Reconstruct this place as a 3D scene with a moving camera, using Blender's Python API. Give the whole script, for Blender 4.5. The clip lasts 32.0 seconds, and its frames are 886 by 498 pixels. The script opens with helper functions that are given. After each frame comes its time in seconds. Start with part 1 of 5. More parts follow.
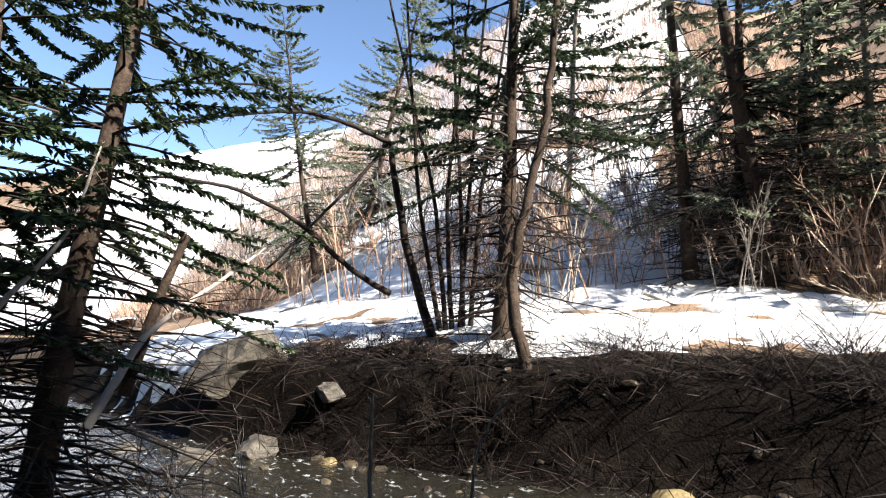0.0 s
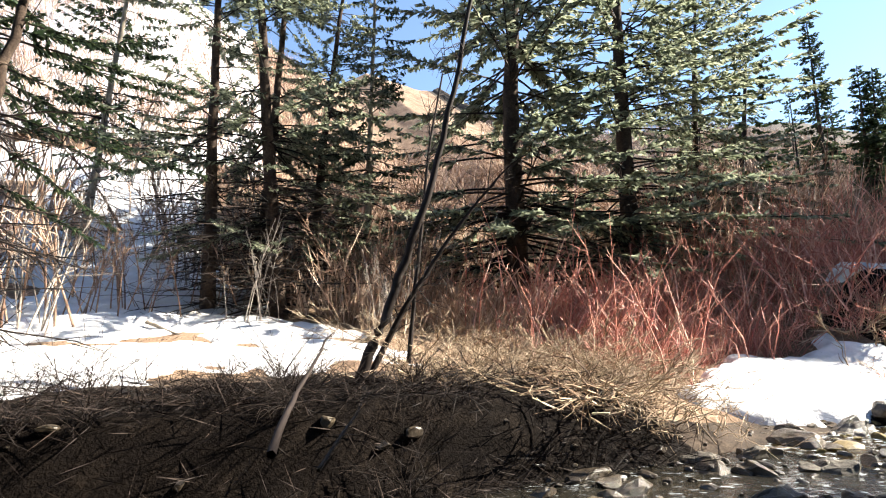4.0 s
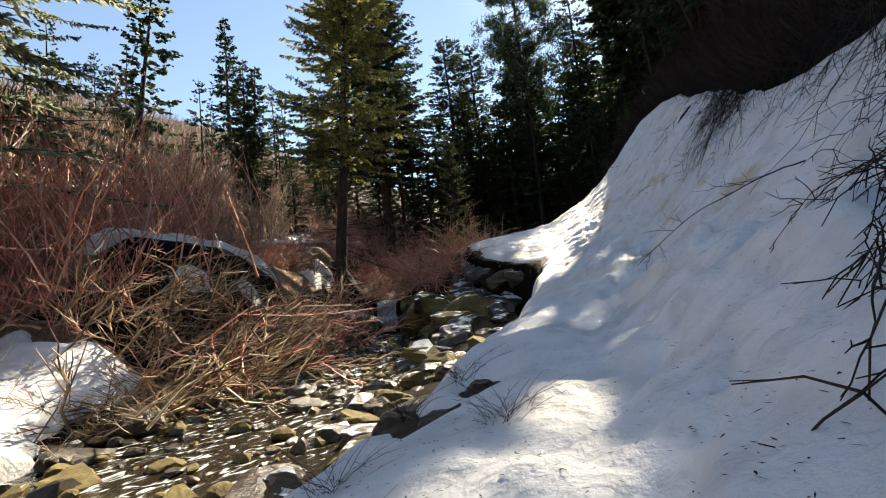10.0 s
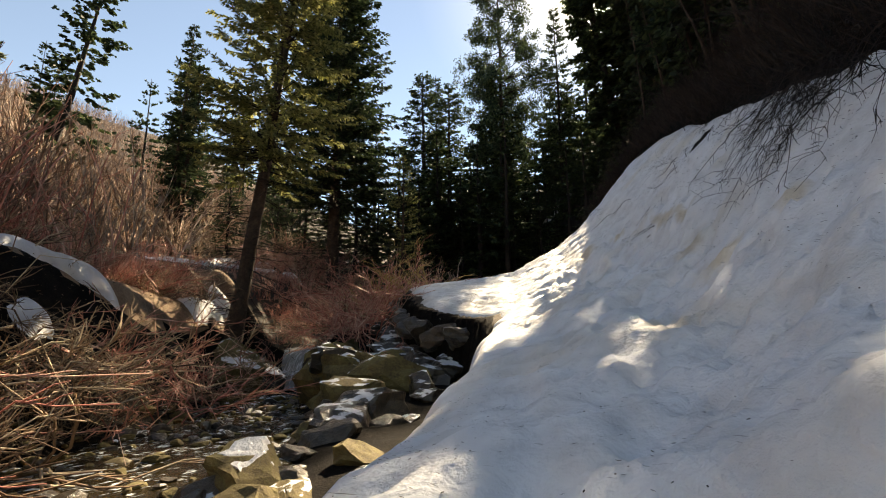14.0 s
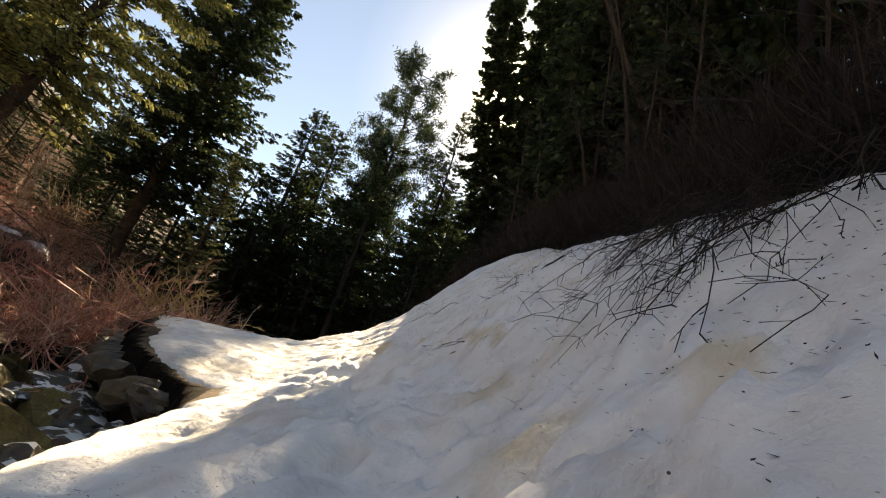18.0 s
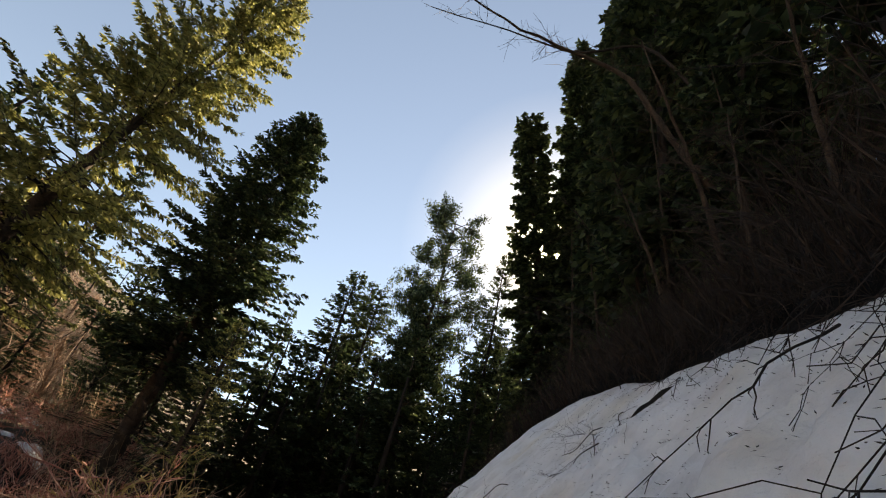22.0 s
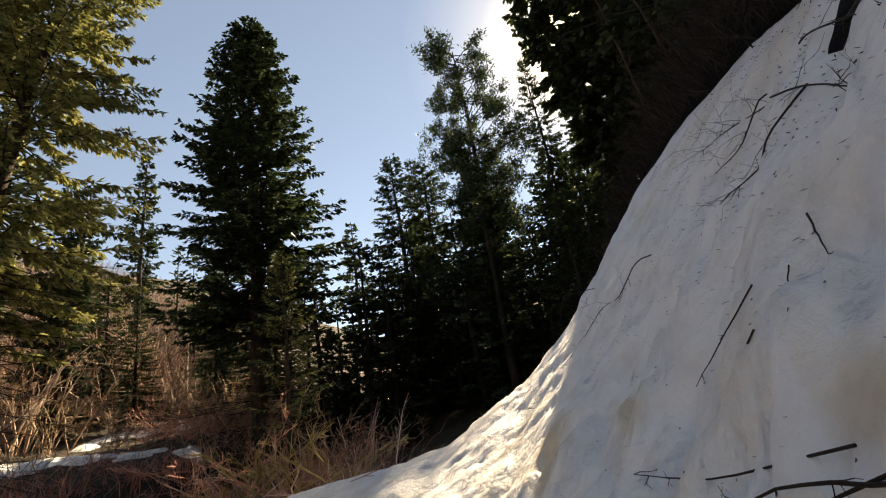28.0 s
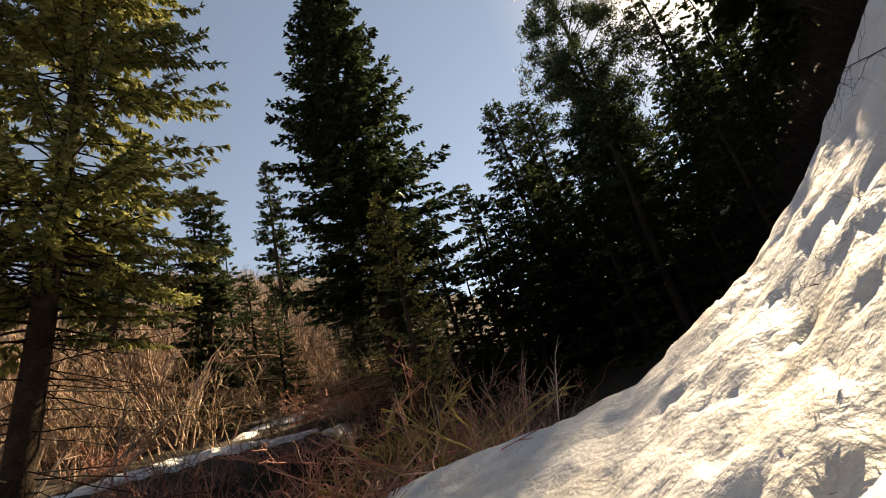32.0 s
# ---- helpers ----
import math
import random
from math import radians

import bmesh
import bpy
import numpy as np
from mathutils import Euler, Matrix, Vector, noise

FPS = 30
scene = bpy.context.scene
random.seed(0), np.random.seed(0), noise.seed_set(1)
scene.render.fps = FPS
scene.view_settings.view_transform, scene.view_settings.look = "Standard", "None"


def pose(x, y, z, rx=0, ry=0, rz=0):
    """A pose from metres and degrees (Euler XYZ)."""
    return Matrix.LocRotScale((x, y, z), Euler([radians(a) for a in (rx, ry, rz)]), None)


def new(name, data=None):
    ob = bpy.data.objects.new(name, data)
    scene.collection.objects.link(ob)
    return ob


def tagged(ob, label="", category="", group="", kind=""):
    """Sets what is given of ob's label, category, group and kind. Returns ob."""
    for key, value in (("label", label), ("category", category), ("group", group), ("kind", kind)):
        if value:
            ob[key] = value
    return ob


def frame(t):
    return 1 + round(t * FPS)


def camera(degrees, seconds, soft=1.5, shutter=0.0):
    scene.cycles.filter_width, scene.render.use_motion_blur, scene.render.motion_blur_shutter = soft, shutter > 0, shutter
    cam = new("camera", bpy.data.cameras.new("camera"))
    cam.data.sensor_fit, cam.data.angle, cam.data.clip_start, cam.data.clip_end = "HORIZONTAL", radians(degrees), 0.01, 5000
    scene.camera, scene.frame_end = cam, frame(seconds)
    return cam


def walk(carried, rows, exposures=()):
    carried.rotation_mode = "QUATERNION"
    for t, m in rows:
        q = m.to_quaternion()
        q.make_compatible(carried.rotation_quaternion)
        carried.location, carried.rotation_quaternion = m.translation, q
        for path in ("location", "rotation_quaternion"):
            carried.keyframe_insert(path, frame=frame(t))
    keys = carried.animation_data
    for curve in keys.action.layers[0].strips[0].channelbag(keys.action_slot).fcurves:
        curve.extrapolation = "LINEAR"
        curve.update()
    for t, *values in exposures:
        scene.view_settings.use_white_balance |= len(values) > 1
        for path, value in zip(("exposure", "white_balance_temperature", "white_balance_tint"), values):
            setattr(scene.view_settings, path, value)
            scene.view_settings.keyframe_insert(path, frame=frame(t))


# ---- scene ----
cam = camera(80.7, 32.0, 1.1)
# seconds; x, y, z in metres; heading, pitch and lean in degrees
PATH = [
    (0.0, -1.85, -3.00, 1.62, 53.8, 7.0, 0.0),
    (0.5, -1.77, -2.95, 1.62, 52.2, 7.5, -0.3),
    (1.0, -1.69, -2.90, 1.62, 49.2, 8.0, -0.3),
    (1.5, -1.61, -2.85, 1.62, 45.0, 8.5, 0.0),
    (2.0, -1.53, -2.80, 1.62, 40.4, 8.5, 0.2),
    (2.5, -1.45, -2.75, 1.62, 35.3, 8.8, -0.5),
    (4.5, 0.04, -1.45, 1.60, -3.2, 9.2, -1.0),
    (5.0, 0.86, -0.78, 1.47, -15.8, 6.8, -1.0),
    (5.5, 1.72, -0.06, 1.35, -28.2, 3.1, -1.7),
    (6.0, 2.60, 0.54, 1.28, -39.7, 2.9, -2.9),
    (6.5, 3.40, 1.02, 1.19, -48.0, 3.3, -7.4),
    (7.0, 4.13, 1.51, 1.20, -53.5, 2.8, -14.3),
    (7.5, 4.88, 2.08, 1.19, -50.3, 5.6, -12.7),
    (8.0, 5.55, 2.50, 1.18, -44.0, 5.4, -11.6),
    (8.5, 6.27, 2.97, 1.14, -44.4, 5.1, -8.9),
    (9.0, 6.99, 3.46, 1.09, -44.9, 5.4, -7.4),
    (9.5, 7.53, 3.86, 1.13, -45.4, 5.0, -7.5),
    (10.0, 8.06, 4.25, 1.10, -47.1, 6.0, -6.2),
    (10.5, 8.74, 4.60, 1.10, -49.4, 8.3, -3.8),
    (11.0, 9.39, 4.90, 1.12, -52.1, 10.4, -1.0),
    (11.5, 9.95, 5.18, 1.15, -54.5, 10.8, 1.0),
    (12.0, 10.49, 5.43, 1.18, -55.7, 11.5, 1.8),
    (12.5, 11.17, 5.71, 1.27, -55.3, 10.7, 1.6),
    (13.0, 11.82, 5.95, 1.28, -53.7, 8.4, 0.7),
    (13.5, 12.51, 6.58, 1.31, -51.4, 9.8, -0.5),
    (15.5, 15.77, 8.01, 1.88, -52.4, 14.5, 0.7),
    (16.0, 16.61, 8.08, 2.05, -56.3, 17.3, 7.7),
    (16.5, 17.23, 8.04, 2.25, -61.5, 19.1, 16.8),
    (17.0, 17.46, 7.98, 2.30, -64.1, 22.0, 20.5),
    (17.5, 17.43, 7.96, 2.30, -65.6, 20.1, 18.1),
    (18.0, 17.53, 7.98, 2.33, -65.5, 21.7, 17.1),
    (18.5, 17.73, 8.01, 2.38, -64.1, 24.6, 16.6),
    (19.0, 18.13, 8.04, 2.49, -62.1, 29.7, 16.5),
    (19.5, 18.49, 8.14, 2.92, -61.5, 33.8, 16.4),
    (20.0, 18.90, 8.33, 3.12, -62.4, 34.1, 12.9),
    (20.5, 19.47, 8.52, 3.26, -61.8, 36.0, 12.8),
    (21.0, 20.15, 8.72, 3.44, -60.9, 39.0, 16.6),
    (21.5, 20.82, 8.93, 3.69, -56.3, 39.6, 18.4),
    (22.0, 21.36, 9.10, 3.92, -53.8, 36.4, 16.2),
    (22.5, 21.78, 9.22, 4.05, -52.1, 36.4, 16.0),
    (23.0, 22.12, 9.32, 4.13, -51.2, 37.3, 15.7),
    (23.5, 22.43, 9.58, 4.15, -50.3, 36.3, 13.5),
    (24.0, 22.71, 9.74, 4.23, -47.9, 36.1, 7.8),
    (24.5, 22.96, 9.94, 4.12, -45.4, 40.1, 1.3),
    (25.0, 23.14, 10.05, 4.13, -45.7, 41.0, -3.5),
    (25.5, 23.27, 10.13, 4.18, -48.8, 33.5, -3.2),
    (26.0, 23.41, 10.07, 4.21, -52.7, 26.1, -3.4),
    (26.5, 23.68, 9.97, 4.25, -53.4, 23.2, -4.3),
    (28.5, 24.81, 11.06, 4.82, -47.7, 21.1, -11.3),
    (29.0, 25.10, 11.16, 4.91, -49.0, 20.2, -12.3),
    (29.5, 25.40, 11.38, 4.82, -48.6, 21.7, -11.5),
    (30.0, 25.73, 11.69, 4.64, -45.7, 21.9, -9.6),
    (30.5, 26.03, 12.10, 4.55, -41.8, 20.9, -12.5),
    (31.0, 26.26, 12.64, 4.54, -38.2, 20.4, -14.6),
    (31.5, 26.54, 13.23, 4.56, -35.1, 20.6, -15.1),
    (32.0, 26.86, 13.82, 4.62, -33.1, 20.9, -15.1),
]
walk(cam, [(t, pose(x, y, z, 90 + p, 0, h) @ pose(0, 0, 0, 0, 0, r)) for t, x, y, z, h, p, r in PATH],
     [(0, 1.6, 6800, 9), (2.5, 1.75, 6900, 9), (5, 2.05, 7300, 9), (6.5, 2.0, 7300, 9), (9, 1.55, 8000, 8), (13, 1.5, 9800, 9), (16, 1.65, 11200, 11), (20, 1.7, 12000, 12), (24, 1.45, 11000, 10), (29, 1.35, 11800, 13), (32, 1.15, 12000, 14)])

# ---- world and sun ----
SUN = Vector((0.7285, 0.279, 0.6257)).normalized()
world = bpy.data.worlds.new("sky")
scene.world = world
world.use_nodes = True
wn = world.node_tree.nodes
sky = wn.new("ShaderNodeTexSky")
sky.sky_type = "NISHITA"
sky.sun_disc = False
sky.sun_elevation = math.asin(SUN.z)
sky.sun_rotation = math.atan2(SUN.x, SUN.y)
sky.altitude = 1800
sky.air_density = 1.0
sky.dust_density = 0.08
sky.ozone_density = 3.0
wn["Background"].inputs["Strength"].default_value = 0.105
wl = world.node_tree.links
# the sun's own disc with its narrow aureole, in the direction of the sun lamp
where = wn.new("ShaderNodeTexCoord")
dot = wn.new("ShaderNodeVectorMath")
dot.operation = "DOT_PRODUCT"
dot.inputs[1].default_value = SUN
wl.new(where.outputs["Generated"], dot.inputs[0])
glow = wn.new("ShaderNodeValToRGB")
stops = glow.color_ramp.elements
stops[0].position, stops[0].color = 0.0, (0, 0, 0, 1)
stops[1].position, stops[1].color = 1.0, (1, 1, 1, 1)
for place, value in ((0.25, 0.0002), (0.5, 0.0006), (0.7, 0.0013), (0.82, 0.0025), (0.92, 0.006), (0.98, 0.02), (0.994, 0.07)):
    stops.new(place).color = (value, value, value, 1)
near = wn.new("ShaderNodeMapRange")
near.inputs["From Min"].default_value, near.inputs["From Max"].default_value = math.cos(radians(17.0)), math.cos(radians(0.7))
wl.new(dot.outputs["Value"], near.inputs["Value"])
wl.new(near.outputs[0], glow.inputs[0])
disc = wn.new("ShaderNodeMixRGB")
disc.blend_type = "ADD"
disc.inputs[0].default_value = 1.0
bright = wn.new("ShaderNodeMixRGB")
bright.blend_type = "MULTIPLY"
bright.inputs[0].default_value = 1.0
bright.inputs[2].default_value = (900, 860, 760, 1)
wl.new(glow.outputs[0], bright.inputs[1])
wl.new(sky.outputs[0], disc.inputs[1])
wl.new(bright.outputs[0], disc.inputs[2])
wl.new(disc.outputs[0], wn["Background"].inputs["Color"])
lamp = bpy.data.lights.new("sun", "SUN")
lamp.energy, lamp.angle, lamp.color = 5.0, radians(0.6), (1.0, 0.965, 0.91)
sun_lamp = new("sun", lamp)
sun_lamp.matrix_world = Matrix.Translation((0, 0, 60)) @ SUN.to_track_quat("Z", "Y").to_matrix().to_4x4()

# ---- materials ----


def ramp(nodes, stops):
    r = nodes.new("ShaderNodeValToRGB")
    e = r.color_ramp.elements
    while len(e) < len(stops):
        e.new(0.5)
    for k, (pos, col) in zip(e, stops):
        k.position, k.color = pos, (*col, 1)
    return r


def material(name, stops, scale=4.0, rough=0.85, bump=0.3, fine=60.0, detail=8.0, island=0.0, rand=0.0, spec=0.3, metal=0.0,
             sheen=0.0, through_light=0.0, coords="Object", bump_scale=None):
    """Noise-coloured surface: broad stains by `scale`, fine grain by `fine`, optional change from piece to piece."""
    m = bpy.data.materials.new(name)
    m.use_nodes = True
    n, l = m.node_tree.nodes, m.node_tree.links
    b = n["Principled BSDF"]
    b.inputs["Roughness"].default_value = rough
    b.inputs["Specular IOR Level"].default_value = spec
    b.inputs["Metallic"].default_value = metal
    tc = n.new("ShaderNodeTexCoord")
    a, c = n.new("ShaderNodeTexNoise"), n.new("ShaderNodeTexNoise")
    for k, s in ((a, scale), (c, fine)):
        k.inputs["Scale"].default_value, k.inputs["Detail"].default_value = s, detail
        k.inputs["Roughness"].default_value = 0.62
        l.new(tc.outputs[coords], k.inputs["Vector"])
    mix = n.new("ShaderNodeMath")
    mix.operation = "MULTIPLY_ADD"
    mix.inputs[1].default_value = 0.42
    l.new(c.outputs[0], mix.inputs[0])
    half = n.new("ShaderNodeMath")
    half.operation = "MULTIPLY"
    half.inputs[1].default_value = 0.58
    l.new(a.outputs[0], half.inputs[0])
    l.new(half.outputs[0], mix.inputs[2])
    value = mix.outputs[0]
    for amount, kind, out in ((island, "ShaderNodeNewGeometry", "Random Per Island"), (rand, "ShaderNodeObjectInfo", "Random")):
        if amount:
            g, s = n.new(kind), n.new("ShaderNodeMath")
            s.operation = "MULTIPLY_ADD"
            s.inputs[1].default_value = amount
            l.new(g.outputs[out], s.inputs[0])
            off = n.new("ShaderNodeMath")
            off.operation = "SUBTRACT"
            off.inputs[1].default_value = amount / 2
            l.new(value, off.inputs[0])
            l.new(off.outputs[0], s.inputs[2])
            value = s.outputs[0]
    r = ramp(n, stops)
    l.new(value, r.inputs[0])
    l.new(r.outputs[0], b.inputs["Base Color"])
    if bump:
        bp = n.new("ShaderNodeBump")
        bp.inputs["Strength"].default_value = bump
        bp.inputs["Distance"].default_value = bump_scale or 0.03
        l.new(mix.outputs[0], bp.inputs["Height"])
        l.new(bp.outputs[0], b.inputs["Normal"])
    if through_light:
        tr, mx = n.new("ShaderNodeBsdfTranslucent"), n.new("ShaderNodeMixShader")
        mx.inputs[0].default_value = through_light
        l.new(r.outputs[0], tr.inputs[0])
        l.new(b.outputs[0], mx.inputs[1])
        l.new(tr.outputs[0], mx.inputs[2])
        l.new(mx.outputs[0], n["Material Output"].inputs[0])
    return m




def snow_material():
    """Old snow: grey-white, tan meltwater stains in broad patches, dark grit, grainy relief."""
    m = bpy.data.materials.new("old_snow")
    m.use_nodes = True
    n, l = m.node_tree.nodes, m.node_tree.links
    b = n["Principled BSDF"]
    b.inputs["Roughness"].default_value = 0.55
    b.inputs["Specular IOR Level"].default_value = 0.3
    tc = n.new("ShaderNodeTexCoord")
    noises = []
    for s, d in ((0.42, 4), (2.3, 6), (16, 8), (95, 3)):
        k = n.new("ShaderNodeTexNoise")
        k.inputs["Scale"].default_value, k.inputs["Detail"].default_value = s, d
        l.new(tc.outputs["Object"], k.inputs["Vector"])
        noises.append(k)
    tone = ramp(n, [(0.3, (0.67, 0.67, 0.68)), (0.5, (0.80, 0.805, 0.82)), (0.7, (0.86, 0.87, 0.89))])
    l.new(noises[1].outputs[0], tone.inputs[0])
    where = ramp(n, [(0.54, (0, 0, 0)), (0.7, (0.5, 0.5, 0.5))])
    l.new(noises[0].outputs[0], where.inputs[0])
    stain = n.new("ShaderNodeMixRGB")
    stain.blend_type = "MULTIPLY"
    stain.inputs[2].default_value = (0.86, 0.74, 0.56, 1)
    l.new(where.outputs[0], stain.inputs[0])
    l.new(tone.outputs[0], stain.inputs[1])
    tinted = stain.outputs[0]
    for cu, cv, long, broad in ((27.6, 4.58, 1.2, 0.13), (26.2, 4.57, 0.55, 0.13), (30.9, 4.12, 1.0, 0.12), (22.1, 3.55, 0.5, 0.3), (21.3, 2.65, 0.55, 0.28), (21.2, 4.1, 0.3, 0.18), (24.2, 3.9, 0.5, 0.2), (17.5, 3.6, 0.6, 0.3), (32.2, 3.4, 0.8, 0.3)):
        at = n.new("ShaderNodeMapping")
        at.vector_type = "TEXTURE"
        at.inputs["Location"].default_value = (0.85 * cu + 0.5268 * cv, 0.5268 * cu - 0.85 * cv, 0)
        at.inputs["Rotation"].default_value = (0, 0, radians(31.8))
        at.inputs["Scale"].default_value = (long, broad, 1000)
        l.new(tc.outputs["Object"], at.inputs["Vector"])
        far = n.new("ShaderNodeVectorMath")
        far.operation = "LENGTH"
        l.new(at.outputs[0], far.inputs[0])
        rough = n.new("ShaderNodeMath")
        rough.operation = "MULTIPLY_ADD"
        rough.inputs[1].default_value = 1.6
        l.new(noises[1].outputs[0], rough.inputs[0])
        l.new(far.outputs["Value"], rough.inputs[2])
        fade = ramp(n, [(0.55, (0.75, 0.75, 0.75)), (0.95, (0, 0, 0))])
        half = n.new("ShaderNodeMath")
        half.operation = "MULTIPLY"
        half.inputs[1].default_value = 0.5
        l.new(rough.outputs[0], half.inputs[0])
        l.new(half.outputs[0], fade.inputs[0])
        spot = n.new("ShaderNodeMixRGB")
        spot.blend_type = "MULTIPLY"
        spot.inputs[2].default_value = (0.82, 0.68, 0.47, 1)
        l.new(fade.outputs[0], spot.inputs[0])
        l.new(tinted, spot.inputs[1])
        tinted = spot.outputs[0]
    spots = n.new("ShaderNodeTexVoronoi")
    spots.inputs["Scale"].default_value = 5.5
    l.new(tc.outputs["Object"], spots.inputs["Vector"])
    dot = ramp(n, [(0.03, (1, 1, 1)), (0.045, (0, 0, 0))])
    l.new(spots.outputs["Distance"], dot.inputs[0])
    grit = n.new("ShaderNodeMixRGB")
    grit.inputs[2].default_value = (0.07, 0.05, 0.035, 1)
    l.new(dot.outputs[0], grit.inputs[0])
    l.new(tinted, grit.inputs[1])
    l.new(grit.outputs[0], b.inputs["Base Color"])
    last = None
    for k, st, dist in ((noises[1], 0.8, 0.12), (noises[2], 0.55, 0.035), (noises[3], 0.3, 0.008)):
        bp = n.new("ShaderNodeBump")
        bp.inputs["Strength"].default_value, bp.inputs["Distance"].default_value = st, dist
        l.new(k.outputs[0], bp.inputs["Height"])
        if last:
            l.new(last.outputs[0], bp.inputs["Normal"])
        last = bp
    l.new(last.outputs[0], b.inputs["Normal"])
    return m


M_SNOW = snow_material()
M_LITTER = material("forest_litter", [(0.3, (0.018, 0.013, 0.010)), (0.45, (0.04, 0.028, 0.02)), (0.58, (0.085, 0.06, 0.042)), (0.72, (0.18, 0.135, 0.095))],
                    1.6, 0.95, 0.9, 26, bump_scale=0.05)
M_GRASS = material("dry_hillside", [(0.3, (0.06, 0.036, 0.025)), (0.45, (0.18, 0.115, 0.075)), (0.58, (0.33, 0.225, 0.15)), (0.75, (0.5, 0.38, 0.26))],
                   0.5, 0.95, 0.9, 11, bump_scale=0.08)
# soil with the bank's deep shade put into a near-black colour
M_SOIL = material("shade_black_soil", [(0.3, (0.003, 0.002, 0.002)), (0.5, (0.007, 0.005, 0.004)), (0.72, (0.026, 0.019, 0.014))], 1.8, 0.95, 1.0, 22, bump_scale=0.07, spec=0.08)
M_FOREST = material("forest_floor", [(0.3, (0.012, 0.010, 0.008)), (0.5, (0.045, 0.033, 0.024)), (0.75, (0.11, 0.085, 0.06))], 0.5, 0.95, 0.8, 8)
M_ROCK = material("rock", [(0.28, (0.025, 0.022, 0.02)), (0.45, (0.075, 0.065, 0.054)), (0.6, (0.16, 0.14, 0.115)), (0.75, (0.28, 0.26, 0.225))], 2.2, 0.8, 0.9, 16, island=0.2, bump_scale=0.06)
M_WET = material("wet_rock", [(0.28, (0.014, 0.012, 0.010)), (0.5, (0.055, 0.043, 0.032)), (0.75, (0.16, 0.125, 0.08))], 2.5, 0.28, 0.8, 16, island=0.25, spec=0.5, bump_scale=0.05)
M_MOSS = material("mossy_rock", [(0.3, (0.03, 0.022, 0.013)), (0.46, (0.13, 0.095, 0.04)), (0.58, (0.2, 0.16, 0.06)), (0.75, (0.38, 0.32, 0.2))], 1.8, 0.85, 0.9, 18, bump_scale=0.05)
M_BED = material("amber_streambed", [(0.3, (0.05, 0.036, 0.02)), (0.47, (0.15, 0.11, 0.055)), (0.6, (0.29, 0.225, 0.115)), (0.75, (0.42, 0.36, 0.24))], 2.0, 0.5, 0.7, 9, island=0.3)
M_BARK = material("spruce_bark", [(0.3, (0.018, 0.012, 0.009)), (0.5, (0.055, 0.037, 0.027)), (0.75, (0.14, 0.10, 0.072))], 3, 0.95, 1.0, 24, bump_scale=0.04)
M_PALE = material("pale_bark", [(0.3, (0.10, 0.08, 0.06)), (0.5, (0.28, 0.235, 0.18)), (0.75, (0.50, 0.45, 0.37))], 2, 0.9, 0.8, 22)
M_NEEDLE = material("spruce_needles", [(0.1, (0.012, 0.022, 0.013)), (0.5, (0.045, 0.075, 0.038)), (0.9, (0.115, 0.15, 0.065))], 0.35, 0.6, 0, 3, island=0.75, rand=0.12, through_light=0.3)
# lit copies of the needles: sunshine is put into these two brighter colours
M_NEEDLE_Y = material("sun_tinted_needles", [(0.1, (0.065, 0.08, 0.026)), (0.5, (0.25, 0.265, 0.10)), (0.9, (0.46, 0.44, 0.19))], 0.35, 0.6, 0, 3, island=0.75, rand=0.12, through_light=0.45)
M_NEEDLE_G = material("sun_paled_grey_green", [(0.1, (0.07, 0.085, 0.06)), (0.5, (0.25, 0.285, 0.19)), (0.9, (0.46, 0.48, 0.35))], 0.35, 0.6, 0, 3, island=0.75, rand=0.12, through_light=0.55)
M_RED = material("red_stems", [(0.1, (0.34, 0.10, 0.08)), (0.5, (0.62, 0.27, 0.21)), (0.9, (0.80, 0.55, 0.44))], 1.0, 0.6, 0, 8, island=0.7, rand=0.1)
M_TAN = material("tan_stems", [(0.1, (0.09, 0.055, 0.035)), (0.5, (0.37, 0.265, 0.175)), (0.9, (0.72, 0.61, 0.46))], 1.0, 0.75, 0, 8, island=0.7, rand=0.1)
M_YELLOW = material("yellow_stems", [(0.1, (0.28, 0.18, 0.07)), (0.5, (0.50, 0.36, 0.14)), (0.9, (0.68, 0.54, 0.27))], 1.0, 0.7, 0, 8, island=0.6)
# dark wood, taken further down so that its colour carries shade
M_DARK = material("shade_dark_stems", [(0.1, (0.007, 0.005, 0.004)), (0.5, (0.019, 0.012, 0.010)), (0.9, (0.05, 0.034, 0.026))], 1.0, 0.8, 0, 8, island=0.7)
M_GREY = material("grey_stems", [(0.1, (0.12, 0.10, 0.09)), (0.5, (0.32, 0.27, 0.23)), (0.9, (0.52, 0.46, 0.40))], 1.0, 0.8, 0, 8, island=0.7, rand=0.1)
M_BRUSH = material("brown_stems", [(0.1, (0.08, 0.045, 0.03)), (0.5, (0.33, 0.215, 0.135)), (0.9, (0.66, 0.54, 0.38))], 1.0, 0.75, 0, 8, island=0.8, rand=0.15)
M_HILL = material("hillside_stems", [(0.1, (0.16, 0.09, 0.062)), (0.5, (0.38, 0.25, 0.18)), (0.9, (0.64, 0.5, 0.39))], 1.0, 0.8, 0, 8, island=0.7, rand=0.25)
M_LEAF = material("dead_leaves", [(0.1, (0.05, 0.03, 0.02)), (0.5, (0.2, 0.135, 0.09)), (0.9, (0.56, 0.45, 0.33))], 1.0, 0.8, 0, 8, island=0.8)


